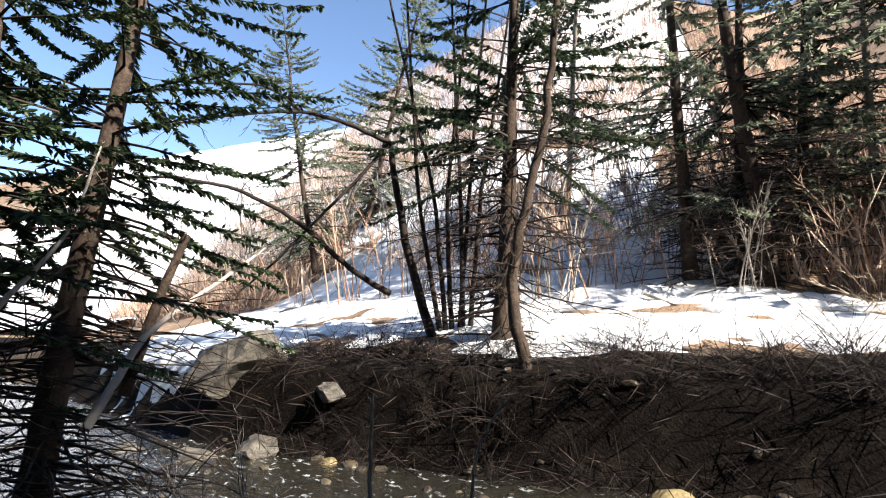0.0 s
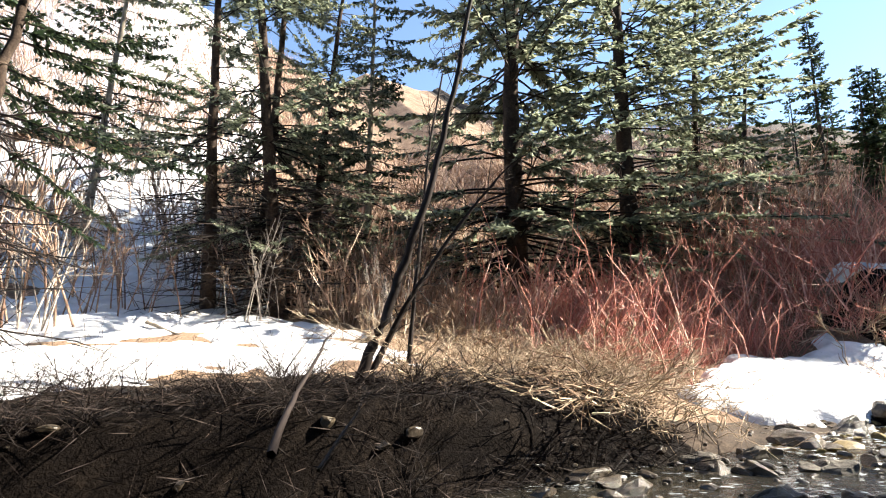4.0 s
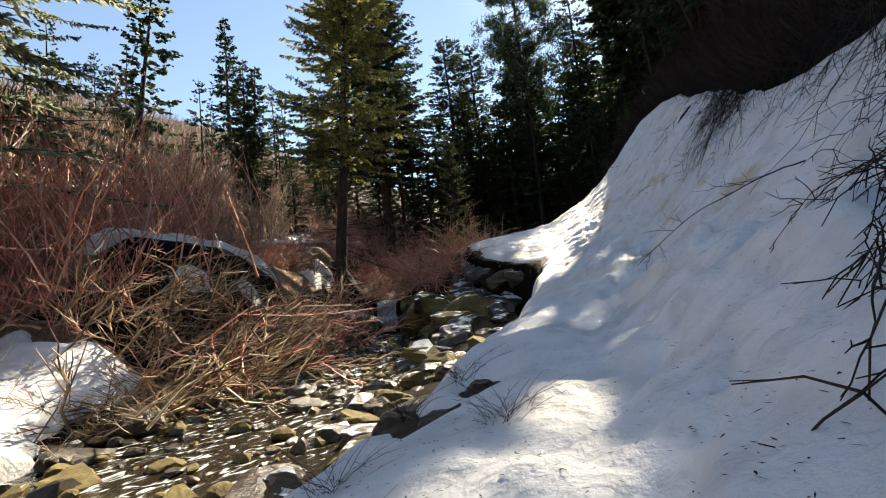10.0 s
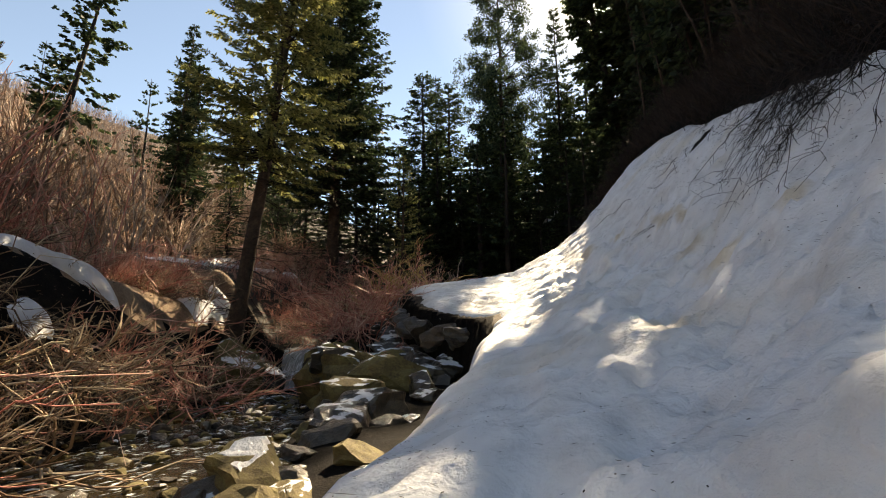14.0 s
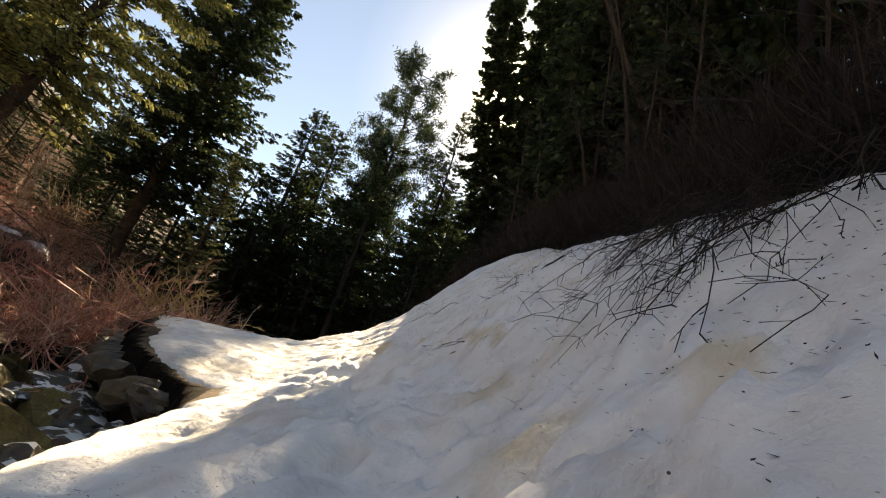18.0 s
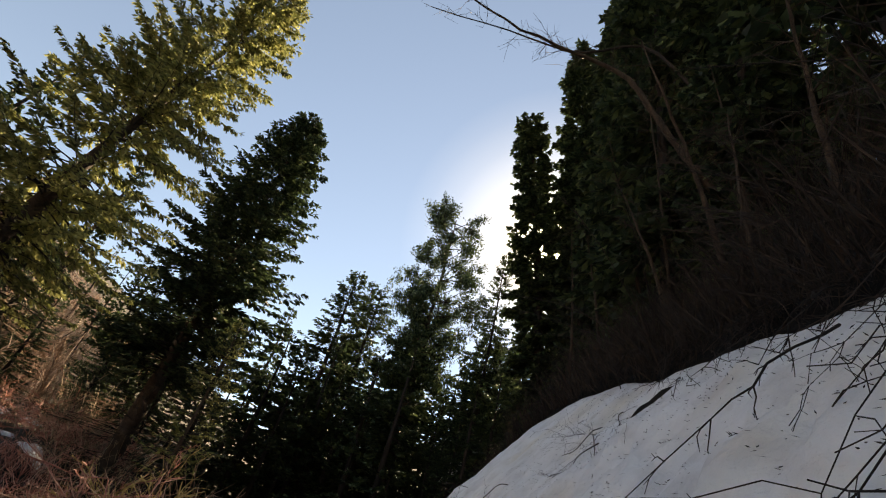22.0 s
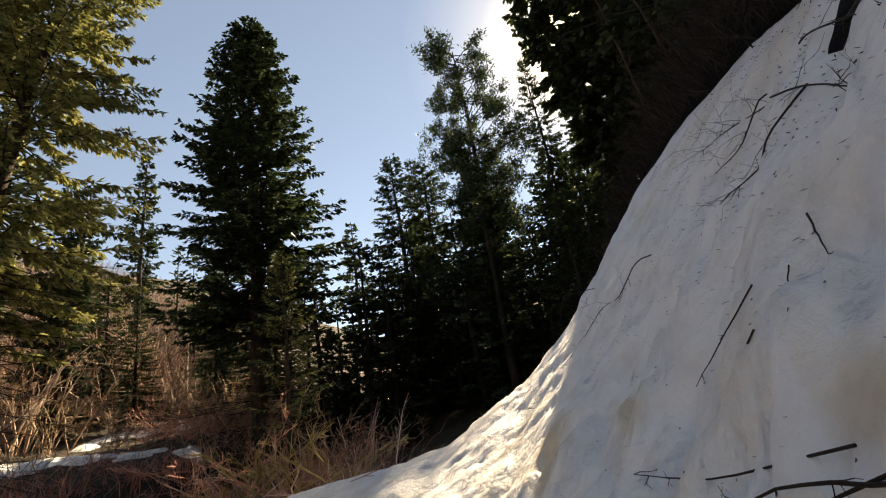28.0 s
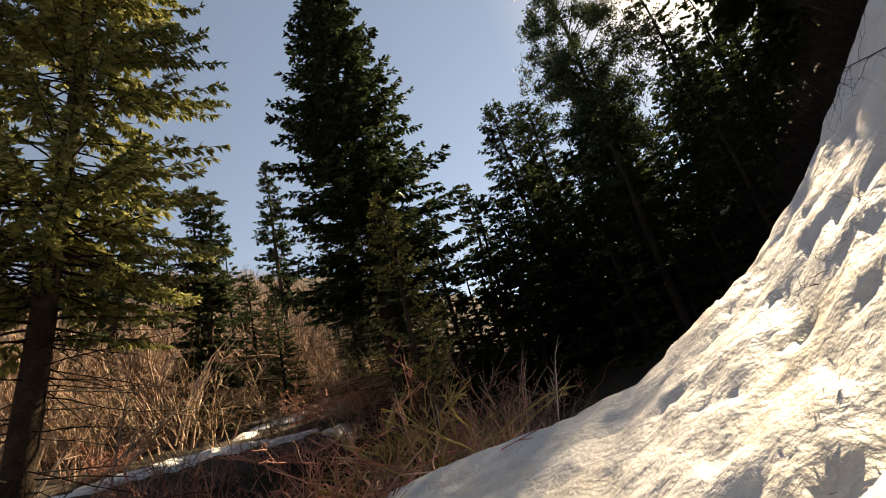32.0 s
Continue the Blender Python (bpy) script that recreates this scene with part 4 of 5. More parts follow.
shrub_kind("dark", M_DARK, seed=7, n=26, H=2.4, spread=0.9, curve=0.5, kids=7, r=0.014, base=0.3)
shrub_kind("grey", M_GREY, sides=3, seed=8, n=11, H=5.5, spread=0.35, curve=0.15, kids=9, r=0.035, base=0.5, kid_len=0.5, seg=8)
shrub_kind("thicket", M_HILL, seed=31, n=20, H=3.6, spread=0.55, curve=0.25, kids=7, r=0.028, base=0.9, kid_len=0.6, seg=5)
shrub_kind("thicket2", M_HILL, seed=32, n=24, H=2.6, spread=0.7, curve=0.35, kids=7, r=0.024, base=1.0, kid_len=0.6, seg=5)
shrub_kind("brown", M_BRUSH, seed=34, n=26, H=2.8, spread=0.9, curve=0.4, kids=10, r=0.02, base=1.0, jit=0.6, kid_len=0.7, seg=6)
shrub_kind("tall", M_HILL, seed=33, n=12, H=6.0, spread=0.4, curve=0.15, kids=12, r=0.04, base=0.8, kid_len=0.5, seg=6)
rs = np.random.RandomState(9)


def scatter(keys, n, u0, u1, w0, w1, k0, k1, label, group, name="shrub"):
    """Shrubs on the far bank, w metres from the water's edge."""
    for _ in range(n):
        u = rs.uniform(u0, u1)
        v = float(creek_v(u) - creek_w(u)) - rs.uniform(w0, w1)
        if snow_patch(u, v) > -0.3 or snow_strip(u, v) > -0.5 or gully_snow(u, v) > -0.1 or below_cut(u, v):
            continue
        shrub(keys[rs.randint(len(keys))], u, v, rs.uniform(k0, k1), rs.rand() * 6.3, label, name, group)


scatter(["red", "red2", "red"], 62, 9, 28, 4.0, 13, 1.2, 2.1, "dense thicket of red bare stems", "red thicket", "red_shrub")
scatter(["arch", "arch_red", "arch", "tan"], 76, 15, 34, 0.1, 4.5, 0.6, 1.1, "arching bare branches hanging over the creek", "bank brush", "bank_brush")
scatter(["tan", "arch", "tan"], 34, 2, 10.5, 0.6, 6, 0.5, 0.95, "tangled tan dry brush on the bank", "dry brush", "dry_brush")
scatter(["red", "arch_red", "red2", "tan"], 32, 34, 50, 0.3, 3.4, 0.5, 0.9, "dark red brush in the shaded gully", "gully brush", "red_shrub")
scatter(["brown", "thicket", "thicket", "thicket2"], 70, 4, 66, 8.5, 36, 0.9, 1.9, "bare brown hillside shrub", "hillside shrubs", "bare_shrub")
scatter(["tall", "grey", "tall"], 30, 19, 36, 6.5, 13, 0.7, 1.2, "tall bare brown shrub on the bank", "tall shrubs", "tall_shrub")
scatter(["arch", "arch_red", "arch"], 30, 16, 31, 0.0, 2.6, 0.9, 1.3, "tangled bare branches arching over the creek", "bank brush", "bank_brush")
scatter(["tall", "grey"], 34, -16, 8, 7, 18, 0.5, 0.95, "tall pale bare shrub behind the bank", "tall shrubs", "tall_shrub")
scatter(["brown", "thicket", "tall"], 60, 37, 66, 13, 30, 0.8, 1.4, "tall bare brown shrub in the gully", "tall shrubs", "tall_shrub")
scatter(["thicket", "grey", "thicket2"], 36, -50, 3, 14, 42, 1.0, 2.0, "bare grey hillside shrub", "hillside shrubs", "bare_shrub")


def brush_cover(name, n, u0, u1, w0, w1, tall, thick, mat, label, seed, wild=0.35):
    """One sheet of countless thin upright twigs, w metres from the water's edge."""
    br = np.random.RandomState(seed)
    u = br.uniform(u0, u1, n)
    v = creek_v(u) - creek_w(u) - w0 - (w1 - w0) * br.rand(n) ** 1.4
    ok = (snow_patch(u, v) < -0.2) & (snow_strip(u, v) < -0.3) & ~below_cut(u, v) & (gully_snow(u, v) < -0.1) & (snow_field(u, v) < -0.1) & (wave(u, v, 0.9, seed) > -0.75) & ((u < 36) | (u > 64) | (v < creek_v(u) - 14))
    u, v = u[ok], v[ok]
    m = len(u)
    x, y = xy(u, v)
    d = unit(np.stack([br.normal(0, wild, m), br.normal(0, wild, m), np.ones(m)], 1))
    side = unit(np.cross(d, br.normal(0, 1, (m, 3))))
    L = tall * br.uniform(0.4, 1.2, m) * (0.8 + 0.4 * wave(u, v, 0.6, seed + 1))
    p = np.stack([x, y, height(u, v) - 0.05], 1)
    t = thick * br.uniform(0.6, 1.4, m)
    rows = [blades(p, d, side, L, t)]
    for _ in range(3):
        q = br.uniform(0.25, 0.85, m)
        e = unit(d + br.normal(0, 0.3 + 0.6 * wild, (m, 3)))
        rows.append(blades(p + d * (L * q)[:, None], e, unit(np.cross(e, br.normal(0, 1, (m, 3)))), L * br.uniform(0.2, 0.5, m), t * 0.6))
    tagged(new(name, quads_mesh(name, np.concatenate(rows), mat)), label, "brush", kind="stuff")


brush_cover("hillside_brush", 30000, 6, 75, 7, 45, 2.4, 0.02, M_HILL, "dense brown bare brush covering the hillside", 71, 0.55)
brush_cover("far_brush", 12000, 55, 120, 20, 75, 3.4, 0.045, M_HILL, "brown bare brush on the far hillside", 75)
brush_cover("hillside_brush", 24000, -60, 8, 9, 75, 3.2, 0.034, M_HILL, "dense brown bare brush behind the snowy bank", 72)
brush_cover("red_brush", 12000, 8, 37, 3.2, 14, 1.7, 0.011, M_RED, "dense red bare stems along the creek bank", 73, 0.5)
brush_cover("dry_stalks", 11000, 14, 46, 0.1, 5, 0.8, 0.007, M_BRUSH, "tangled dry stalks and fallen sticks on the bank", 74, 1.6)
for u, v, k in ((41.4, -3.7, 0.9), (40.7, -4.3, 0.95), (42.2, -4.6, 1.0), (40.0, -5.0, 1.0), (41.4, -5.4, 1.1)):
    shrub("yellow", u, v, k, u, "clump of yellow willow stems behind the snow ledge", "willow_clump", "willows")
for i, (u, v, k) in enumerate(((39.3, -4.9, 1.5), (38.3, -5.0, 1.6), (37.5, -5.2, 1.6), (36.6, -4.8, 1.6), (38.8, -6.2, 1.5), (37.0, -5.9, 1.6), (39.8, -5.6, 1.5), (35.8, -5.2, 1.5), (40.6, -6.4, 1.5), (38.6, -4.2, 1.3), (37.4, -4.2, 1.4), (40.2, -4.2, 1.2))):
    shrub(("arch_red", "arch_red", "red", "arch_red", "arch")[i % 5], u, v, k * (0.8 if u < 39 else 0.95), i * 1.9, "red and tan branches leaning out behind the snow bench", "bank_brush", "bench brush")
for i in range(18):
    shrub(("red", "thicket", "arch_red", "thicket2")[i % 4], 43.5 + (i % 6) * 1.3, -4.4 - (i // 6) * 2.0 + 0.4 * math.sin(i * 2.3), 0.9 + 0.2 * math.sin(i), i * 1.1, "dense brown and red brush below the tall spruce", "bank_brush", "bench brush")
gr = np.random.RandomState(44)
for i in range(70):
    u, v = gr.uniform(39, 60), gr.uniform(-22, -6.5)
    if gully_band(u, v) < -0.8:
        shrub(("brown", "red2", "arch_red", "arch_red")[i % 4], u, v, gr.uniform(0.8, 1.4) * (0.5 if u < 49 and v > -17 else 0.65 if u < 48 else 1.0), i * 1.7, "dense brown brush in the shaded gully", "gully_brush", "gully brush")
# ---- stones ----
rock("mossy_rock", 22.0, -2.6, (0.75, 0.6, 0.42), 0.2, 0.9, "snow-capped mossy boulder at the water's edge", cap=0.13)
for u, v, s in ((25.2, -2.4, 0.7), (26.6, -2.2, 0.8), (27.8, -3.0, 0.9), (29.2, -2.4, 1.0), (30.4, -3.4, 1.3), (31.5, -4.4, 1.4), (32.6, -3.0, 1.0), (30.5, -1.6, 0.8), (33.6, -4.9, 1.1), (28.6, -1.4, 0.6)):
    rock("snowy_rock" if s < 0.9 else "snowy_mossy_rock", u, v, s, 0.1)
for i in range(40):
    u = rs.uniform(-12, 33)
    w = rs.uniform(-1.1, 1.1)
    v = float(creek_v(u) + w * creek_w(u))
    rock(("wet_rock", "amber_streambed", "snowy_rock", "wet_rock")[i % 4], u, v, rs.uniform(0.15, 0.45), -0.02)

# ---- single limbs, leaning trees and sticks ----


def limb(name, label, pts, r0, r1, mat, twigs, seed, category="tree", group="", reach=0.8):
    """One bent stem with side twigs."""
    lr = np.random.RandomState(seed)
    p = np.array(pts, float)
    k = max(8, 3 * len(p))
    s = np.linspace(0, len(p) - 1, k)
    q = np.stack([np.interp(s, np.arange(len(p)), p[:, i]) for i in range(3)], 1)
    q[1:-1] = (q[:-2] + q[1:-1] * 2 + q[2:]) / 4
    q[1:] += lr.normal(0, max(r0, 0.015) * 0.14, (k - 1, 3))
    v, f = tubes([(q, np.linspace(r0, r1, k))], 8 if r0 > 0.03 else 5)
    base = tagged(new(name), label, category, group)
    base.matrix_world = Matrix.Translation(q[0])
    v = v - q[0]
    part("stem", mesh_of("stem", v.tolist(), f.tolist(), mat), base)
    if twigs:
        lines = []
        d = unit(np.gradient(q, axis=0))
        for _ in range(twigs):
            i = lr.randint(k // 4, k)
            o = unit(d[i] * 0.5 + lr.normal(0, 0.7, 3))
            l = reach * lr.uniform(0.3, 1.0)
            z = np.linspace(0, 1, 5)[:, None]
            tw = q[i] - q[0] + o * z * l + lr.normal(0, 0.07 * l, (5, 3)) * z - np.array([0, 0, 0.18]) * z ** 2 * l
            rr = max(0.003, min(0.012, r0 * 0.25))
            lines.append((tw, np.linspace(rr, rr * 0.35, 5)))
            for _ in range(3):
                j = lr.randint(1, 5)
                o2 = unit(o + lr.normal(0, 0.7, 3))
                z2 = np.linspace(0, 1, 3)[:, None]
                lines.append((tw[j] + o2 * z2 * l * 0.4, np.linspace(rr * 0.6, rr * 0.25, 3)))
        v, f = tubes(lines, 3)
        tagged(part("twig_mass", mesh_of("twig_mass", v.tolist(), f.tolist(), mat), base), kind="stuff")
    return base


limb("alder", "dark alder trunk forking beside the creek", [(-12.74, 4.64, 0.98), (-12.88, 4.21, 2.39), (-12.96, 3.85, 3.81), (-12.94, 3.63, 4.94), (-12.91, 3.44, 5.93)], 0.130, 0.070, M_DARK, 14, 1, "tree", "alder clump", 0.80)
limb("alder", "arching bare alder limb over the creek", [(-12.91, 3.44, 5.90), (-13.11, 2.74, 6.13), (-13.25, 2.05, 6.31), (-13.39, 1.25, 6.37), (-13.47, 0.49, 6.16), (-13.52, -0.35, 5.91), (-13.52, -1.23, 5.57)], 0.070, 0.020, M_DARK, 26, 2, "tree", "alder clump", 1.10)
limb("alder", "arching bare alder limb over the creek", [(-13.49, 1.28, 6.40), (-13.46, 0.92, 6.64), (-13.45, 0.45, 6.81), (-13.51, -0.39, 6.64), (-13.54, -1.38, 6.42)], 0.050, 0.015, M_DARK, 18, 3, "tree", "alder clump", 1.00)
limb("alder", "arching bare alder limb over the creek", [(-13.06, 3.58, 2.10), (-13.18, 2.85, 2.49), (-13.19, 2.26, 2.87), (-13.22, 1.55, 3.48), (-13.21, 0.87, 3.87), (-13.24, -0.11, 4.25), (-13.19, -1.11, 4.33), (-13.06, -2.01, 4.19), (-12.85, -2.79, 3.92)], 0.080, 0.020, M_DARK, 30, 4, "tree", "alder clump", 1.10)
limb("alder", "arching bare alder limb over the creek", [(-12.91, 3.44, 5.90), (-13.04, 2.88, 5.13), (-13.19, 2.22, 4.36), (-13.33, 1.46, 3.49), (-13.42, 0.74, 2.67), (-13.46, 0.05, 2.03)], 0.050, 0.020, M_DARK, 20, 5, "tree", "alder clump", 0.80)
limb("alder", "slim dark alder stem in a clump", [(-12.70, 4.87, 0.97), (-12.83, 4.61, 2.69), (-12.97, 4.34, 4.60), (-13.02, 4.18, 7.19), (-13.08, 4.01, 10.05), (-13.13, 3.86, 12.69)], 0.070, 0.020, M_DARK, 26, 10, "tree", "alder clump", 1.20)
limb("alder", "slim dark alder stem in a clump", [(-12.53, 5.10, 0.97), (-12.54, 5.02, 2.69), (-12.55, 4.94, 4.61), (-12.33, 5.15, 7.20), (-12.10, 5.38, 10.06), (-11.90, 5.56, 12.70)], 0.070, 0.020, M_DARK, 26, 11, "tree", "alder clump", 1.20)
limb("alder", "slim dark alder stem in a clump", [(-12.35, 5.32, 0.97), (-12.34, 5.28, 2.69), (-12.32, 5.23, 4.60), (-12.35, 5.13, 7.20), (-12.39, 5.02, 10.07), (-12.41, 4.92, 12.72)], 0.070, 0.020, M_DARK, 26, 12, "tree", "alder clump", 1.20)
limb("alder", "slim dark alder stem in a clump", [(-12.61, 4.98, 0.97), (-12.67, 4.84, 2.69), (-12.72, 4.70, 4.60), (-13.02, 4.18, 7.19), (-13.32, 3.62, 10.02), (-13.54, 3.14, 12.60)], 0.070, 0.020, M_DARK, 26, 13, "tree", "alder clump", 1.20)
limb("alder", "slim dark alder stem in a clump", [(-12.26, 5.44, 0.97), (-12.13, 5.53, 2.69), (-12.00, 5.63, 4.60), (-11.68, 5.93, 7.17), (-11.34, 6.23, 9.99), (-11.05, 6.47, 12.57)], 0.070, 0.020, M_DARK, 26, 14, "tree", "alder clump", 1.20)
limb("alder", "slim dark alder stem in a clump", [(-12.42, 5.23, 0.97), (-12.31, 5.32, 2.69), (-12.19, 5.40, 4.60), (-12.00, 5.56, 7.19), (-11.81, 5.73, 10.04), (-11.63, 5.86, 12.67)], 0.070, 0.020, M_DARK, 26, 15, "tree", "alder clump", 1.20)
limb("bent_spruce", "curved dark trunk leaning over the bank", [(-8.51, 3.92, -0.02), (-8.75, 3.84, 0.95), (-8.96, 3.78, 1.77), (-9.00, 3.91, 2.73), (-8.84, 4.24, 4.06), (-8.69, 4.52, 5.34), (-8.64, 4.73, 6.92), (-8.57, 4.94, 8.83)], 0.130, 0.060, M_BARK, 30, 20, "tree", "bank trees", 1.40)
limb("fallen_branch", "pale fallen branch lying across the snow", [(-11.05, 11.30, 2.20), (-9.52, 11.04, 1.69), (-8.16, 10.61, 1.12), (-7.24, 9.92, 0.98)], 0.050, 0.030, M_PALE, 4, 21, "branch", "", 0.80)
limb("dead_branch", "pale dead branch hanging over the stream", [(-8.33, -3.52, 1.59), (-8.85, -2.98, 2.45), (-9.34, -2.72, 3.65)], 0.030, 0.012, M_GREY, 10, 22, "branch", "", 0.50)
limb("dead_branch", "grey dead branch leaning across the stream", [(-8.34, -2.70, 0.46), (-8.93, -2.20, 1.32), (-9.51, -1.83, 1.58), (-9.99, -1.03, 2.16), (-10.44, -0.33, 2.67)], 0.050, 0.020, M_GREY, 14, 23, "branch", "", 0.60)
limb("dead_snag", "broken brown snag beside the stream", [(-9.81, -2.24, 0.57), (-9.80, -2.07, 1.28), (-9.77, -1.88, 2.03), (-9.73, -1.64, 2.67)], 0.080, 0.050, M_BARK, 6, 24, "branch", "", 0.50)
limb("bare_sapling", "pale bare sapling twig at the path edge", [(-3.96, -1.85, 0.78), (-3.96, -1.85, 1.02), (-3.95, -1.85, 1.26)], 0.012, 0.006, M_PALE, 3, 25, "sapling", "", 0.12)
limb("bare_sapling", "pale forked sapling twig at the path edge", [(-3.71, -1.48, 0.77), (-3.70, -1.48, 0.96), (-3.67, -1.43, 1.11), (-3.61, -1.37, 1.23)], 0.009, 0.004, M_PALE, 3, 26, "sapling", "", 0.15)
limb("leaning_tree", "dark leaning bare tree on the far bank", [(-3.69, 7.55, 0.73), (-3.48, 7.63, 1.37), (-3.17, 7.74, 2.04), (-2.84, 7.84, 3.06), (-2.41, 7.96, 4.36), (-2.04, 8.04, 5.85), (-1.65, 8.11, 7.55), (-1.23, 8.17, 9.63)], 0.120, 0.040, M_DARK, 40, 30, "tree", "leaning trees", 1.30)
limb("leaning_tree", "dark leaning bare tree on the far bank", [(-3.57, 7.60, 0.72), (-3.25, 7.80, 1.46), (-2.68, 8.05, 2.57), (-2.13, 8.27, 3.45), (-1.53, 8.45, 4.27), (-0.77, 8.61, 5.14)], 0.070, 0.020, M_DARK, 30, 31, "tree", "leaning trees", 1.10)
limb("leaning_tree", "dark leaning bare tree on the far bank", [(-2.83, 8.06, 1.15), (-2.76, 8.20, 2.37), (-2.60, 8.37, 3.91), (-2.47, 8.53, 5.58), (-2.16, 8.73, 7.41)], 0.050, 0.020, M_DARK, 30, 32, "tree", "leaning trees", 1.00)
limb("dead_branch", "dead branch poking over the dark bank", [(-2.06, 0.97, 0.97), (-2.19, 1.41, 1.13), (-2.27, 1.88, 1.29), (-2.29, 2.37, 1.60)], 0.030, 0.010, M_DARK, 5, 33, "branch", "", 0.30)
limb("dead_branch", "pale snapped stick beside the path", [(-1.61, 0.56, 0.99), (-1.60, 0.81, 1.09), (-1.53, 1.07, 1.25)], 0.012, 0.007, M_BARK, 1, 34, "branch", "", 0.20)
limb("bare_sapling", "thin dark sapling leaning over the path", [(4.95, 3.76, -0.48), (4.59, 3.83, 0.11), (4.21, 3.88, 0.58), (3.94, 3.85, 0.86), (3.72, 3.78, 1.24)], 0.014, 0.005, M_DARK, 6, 35, "sapling", "", 0.40)
limb("bare_sapling", "thin dark sapling leaning over the path", [(4.93, 3.78, -0.44), (4.71, 3.81, 0.17), (4.54, 3.80, 0.63), (4.36, 3.80, 0.98)], 0.014, 0.005, M_DARK, 5, 36, "sapling", "", 0.40)
limb("bare_sapling", "thin dark sapling leaning over the path", [(6.77, 4.28, -0.23), (7.06, 4.32, 0.17), (7.33, 4.37, 0.45), (7.63, 4.38, 0.88)], 0.012, 0.005, M_DARK, 6, 37, "sapling", "", 0.50)
limb("bare_limb", "thin dark limb reaching over the snow", [(11.65, 4.70, 1.69), (11.77, 4.90, 1.68), (11.88, 5.11, 1.64), (11.94, 5.47, 1.52), (12.01, 5.69, 1.39), (12.05, 5.93, 1.23)], 0.005, 0.002, M_DARK, 10, 39, "branch", "", 0.28)
limb("leaning_snag", "bare leaning snag with fine drooping twigs", [(34.52, 8.32, 13.18), (34.10, 8.55, 14.76), (33.71, 9.49, 16.63), (33.21, 10.64, 19.20), (32.64, 11.53, 21.48), (31.75, 13.09, 22.32), (30.41, 14.79, 22.59), (28.58, 16.32, 22.89)], 0.170, 0.030, M_BARK, 70, 40, "tree", "", 1.50)
limb("leaning_snag", "bare leaning snag with fine drooping twigs", [(34.39, 7.95, 14.42), (34.32, 8.26, 17.91), (34.23, 9.53, 22.34), (33.96, 11.22, 25.80), (33.14, 13.84, 24.78), (31.87, 16.15, 25.85), (29.23, 19.07, 25.20)], 0.100, 0.020, M_DARK, 50, 41, "tree", "", 1.20)
limb("dead_branch", "dark stick lying on the snow", [(27.15, 11.65, 4.68), (27.12, 11.49, 4.80), (27.07, 11.33, 4.93)], 0.005, 0.003, M_DARK, 2, 42, "branch", "", 0.10)
limb("dead_branch", "short dark stick on the snow", [(26.94, 11.51, 4.60), (26.90, 11.42, 4.65), (26.87, 11.34, 4.71)], 0.004, 0.002, M_DARK, 0, 43, "branch", "", 0.10)
limb("slope_branch", "dark bare branch drooping from the snow crest", [(29.72, 11.05, 7.18), (30.01, 11.38, 7.25), (30.28, 11.75, 7.34), (30.54, 12.04, 7.37)], 0.008, 0.003, M_DARK, 16, 44, "branch", "", 0.70)
limb("slope_branch", "dark bare branch drooping from the snow crest", [(29.72, 11.02, 7.27), (29.45, 11.18, 6.78), (29.18, 11.29, 6.45), (28.90, 11.54, 6.16)], 0.007, 0.003, M_DARK, 10, 45, "branch", "", 0.60)
limb("slope_branch", "dark bare branch hanging down the snow", [(32.52, 14.76, 6.85), (32.36, 15.05, 6.84), (32.20, 15.28, 6.82)], 0.007, 0.003, M_DARK, 14, 47, "branch", "", 0.50)
limb("slope_branch", "dark bare branch hanging down the snow", [(31.86, 15.00, 5.77), (31.82, 15.29, 5.60), (31.75, 15.59, 5.27), (31.58, 16.07, 4.94)], 0.007, 0.003, M_DARK, 20, 48, "branch", "", 0.50)
limb("slope_branch", "tangle of broken twigs on the snow", [(26.19, 11.11, 4.19), (26.48, 11.42, 4.11), (26.70, 11.85, 3.97), (26.90, 12.29, 3.85)], 0.010, 0.004, M_DARK, 14, 49, "branch", "", 0.35)


# ---- trees about the start and on the left hillside ----
tree("bough", (-10.35, -3.15, -1.25), (-11.28, -1.85, 11.50), turn=0.5, label="dark leaning spruce hanging over the stream", fat=1.10, group="bank trees")
tree("bough", (-9.30, -3.90, -1.32), (-9.79, -3.94, 9.43), turn=1.7, label="dark spruce at the stream's edge", fat=1.10, group="bank trees")
tree("bough", (-10.64, 5.02, 0.76), (-10.32, 5.79, 15.95), turn=2.2, label="shaded spruce on the snowy far bank", fat=1.00, group="bank trees")
tree("grey_leafy", (-11.32, 14.62, 2.38), (-11.04, 13.63, 20.03), turn=3.1, label="grey-green spruce with drooping boughs over snow", fat=1.15, group="bank trees")
tree("grey_leafy", (-10.23, 15.71, 2.37), (-9.49, 16.56, 22.75), turn=0.3, label="sunlit conifer at the edge of the snow", fat=0.80, group="bank trees")
tree("leafy", (-9.07, 17.78, 2.58), (-7.54, 18.25, 21.11), turn=1.3, label="sunlit conifer at the edge of the snow", fat=0.75, group="bank trees")
tree("bough_pale", (-7.55, 20.31, 2.55), (-7.06, 20.43, 22.12), turn=2.0, label="pale-barked conifer in the thicket", fat=0.80, group="bank trees")
tree("bough_pale", (-18.77, 16.74, 3.82), (-17.61, 17.68, 25.55), turn=2.9, label="pale-barked conifer beyond the snow", fat=0.70, group="bank trees")
tree("leafy", (-33.26, 10.03, 3.87), (-34.18, 7.52, 21.43), turn=2.4, label="thin sunlit conifer on the far bank", fat=0.80, group="bank trees")
tree("leafy", (-37.39, 15.35, 7.24), (-34.78, 19.71, 30.14), turn=0.4, label="thin sunlit conifer on the far bank", fat=0.80, group="bank trees")
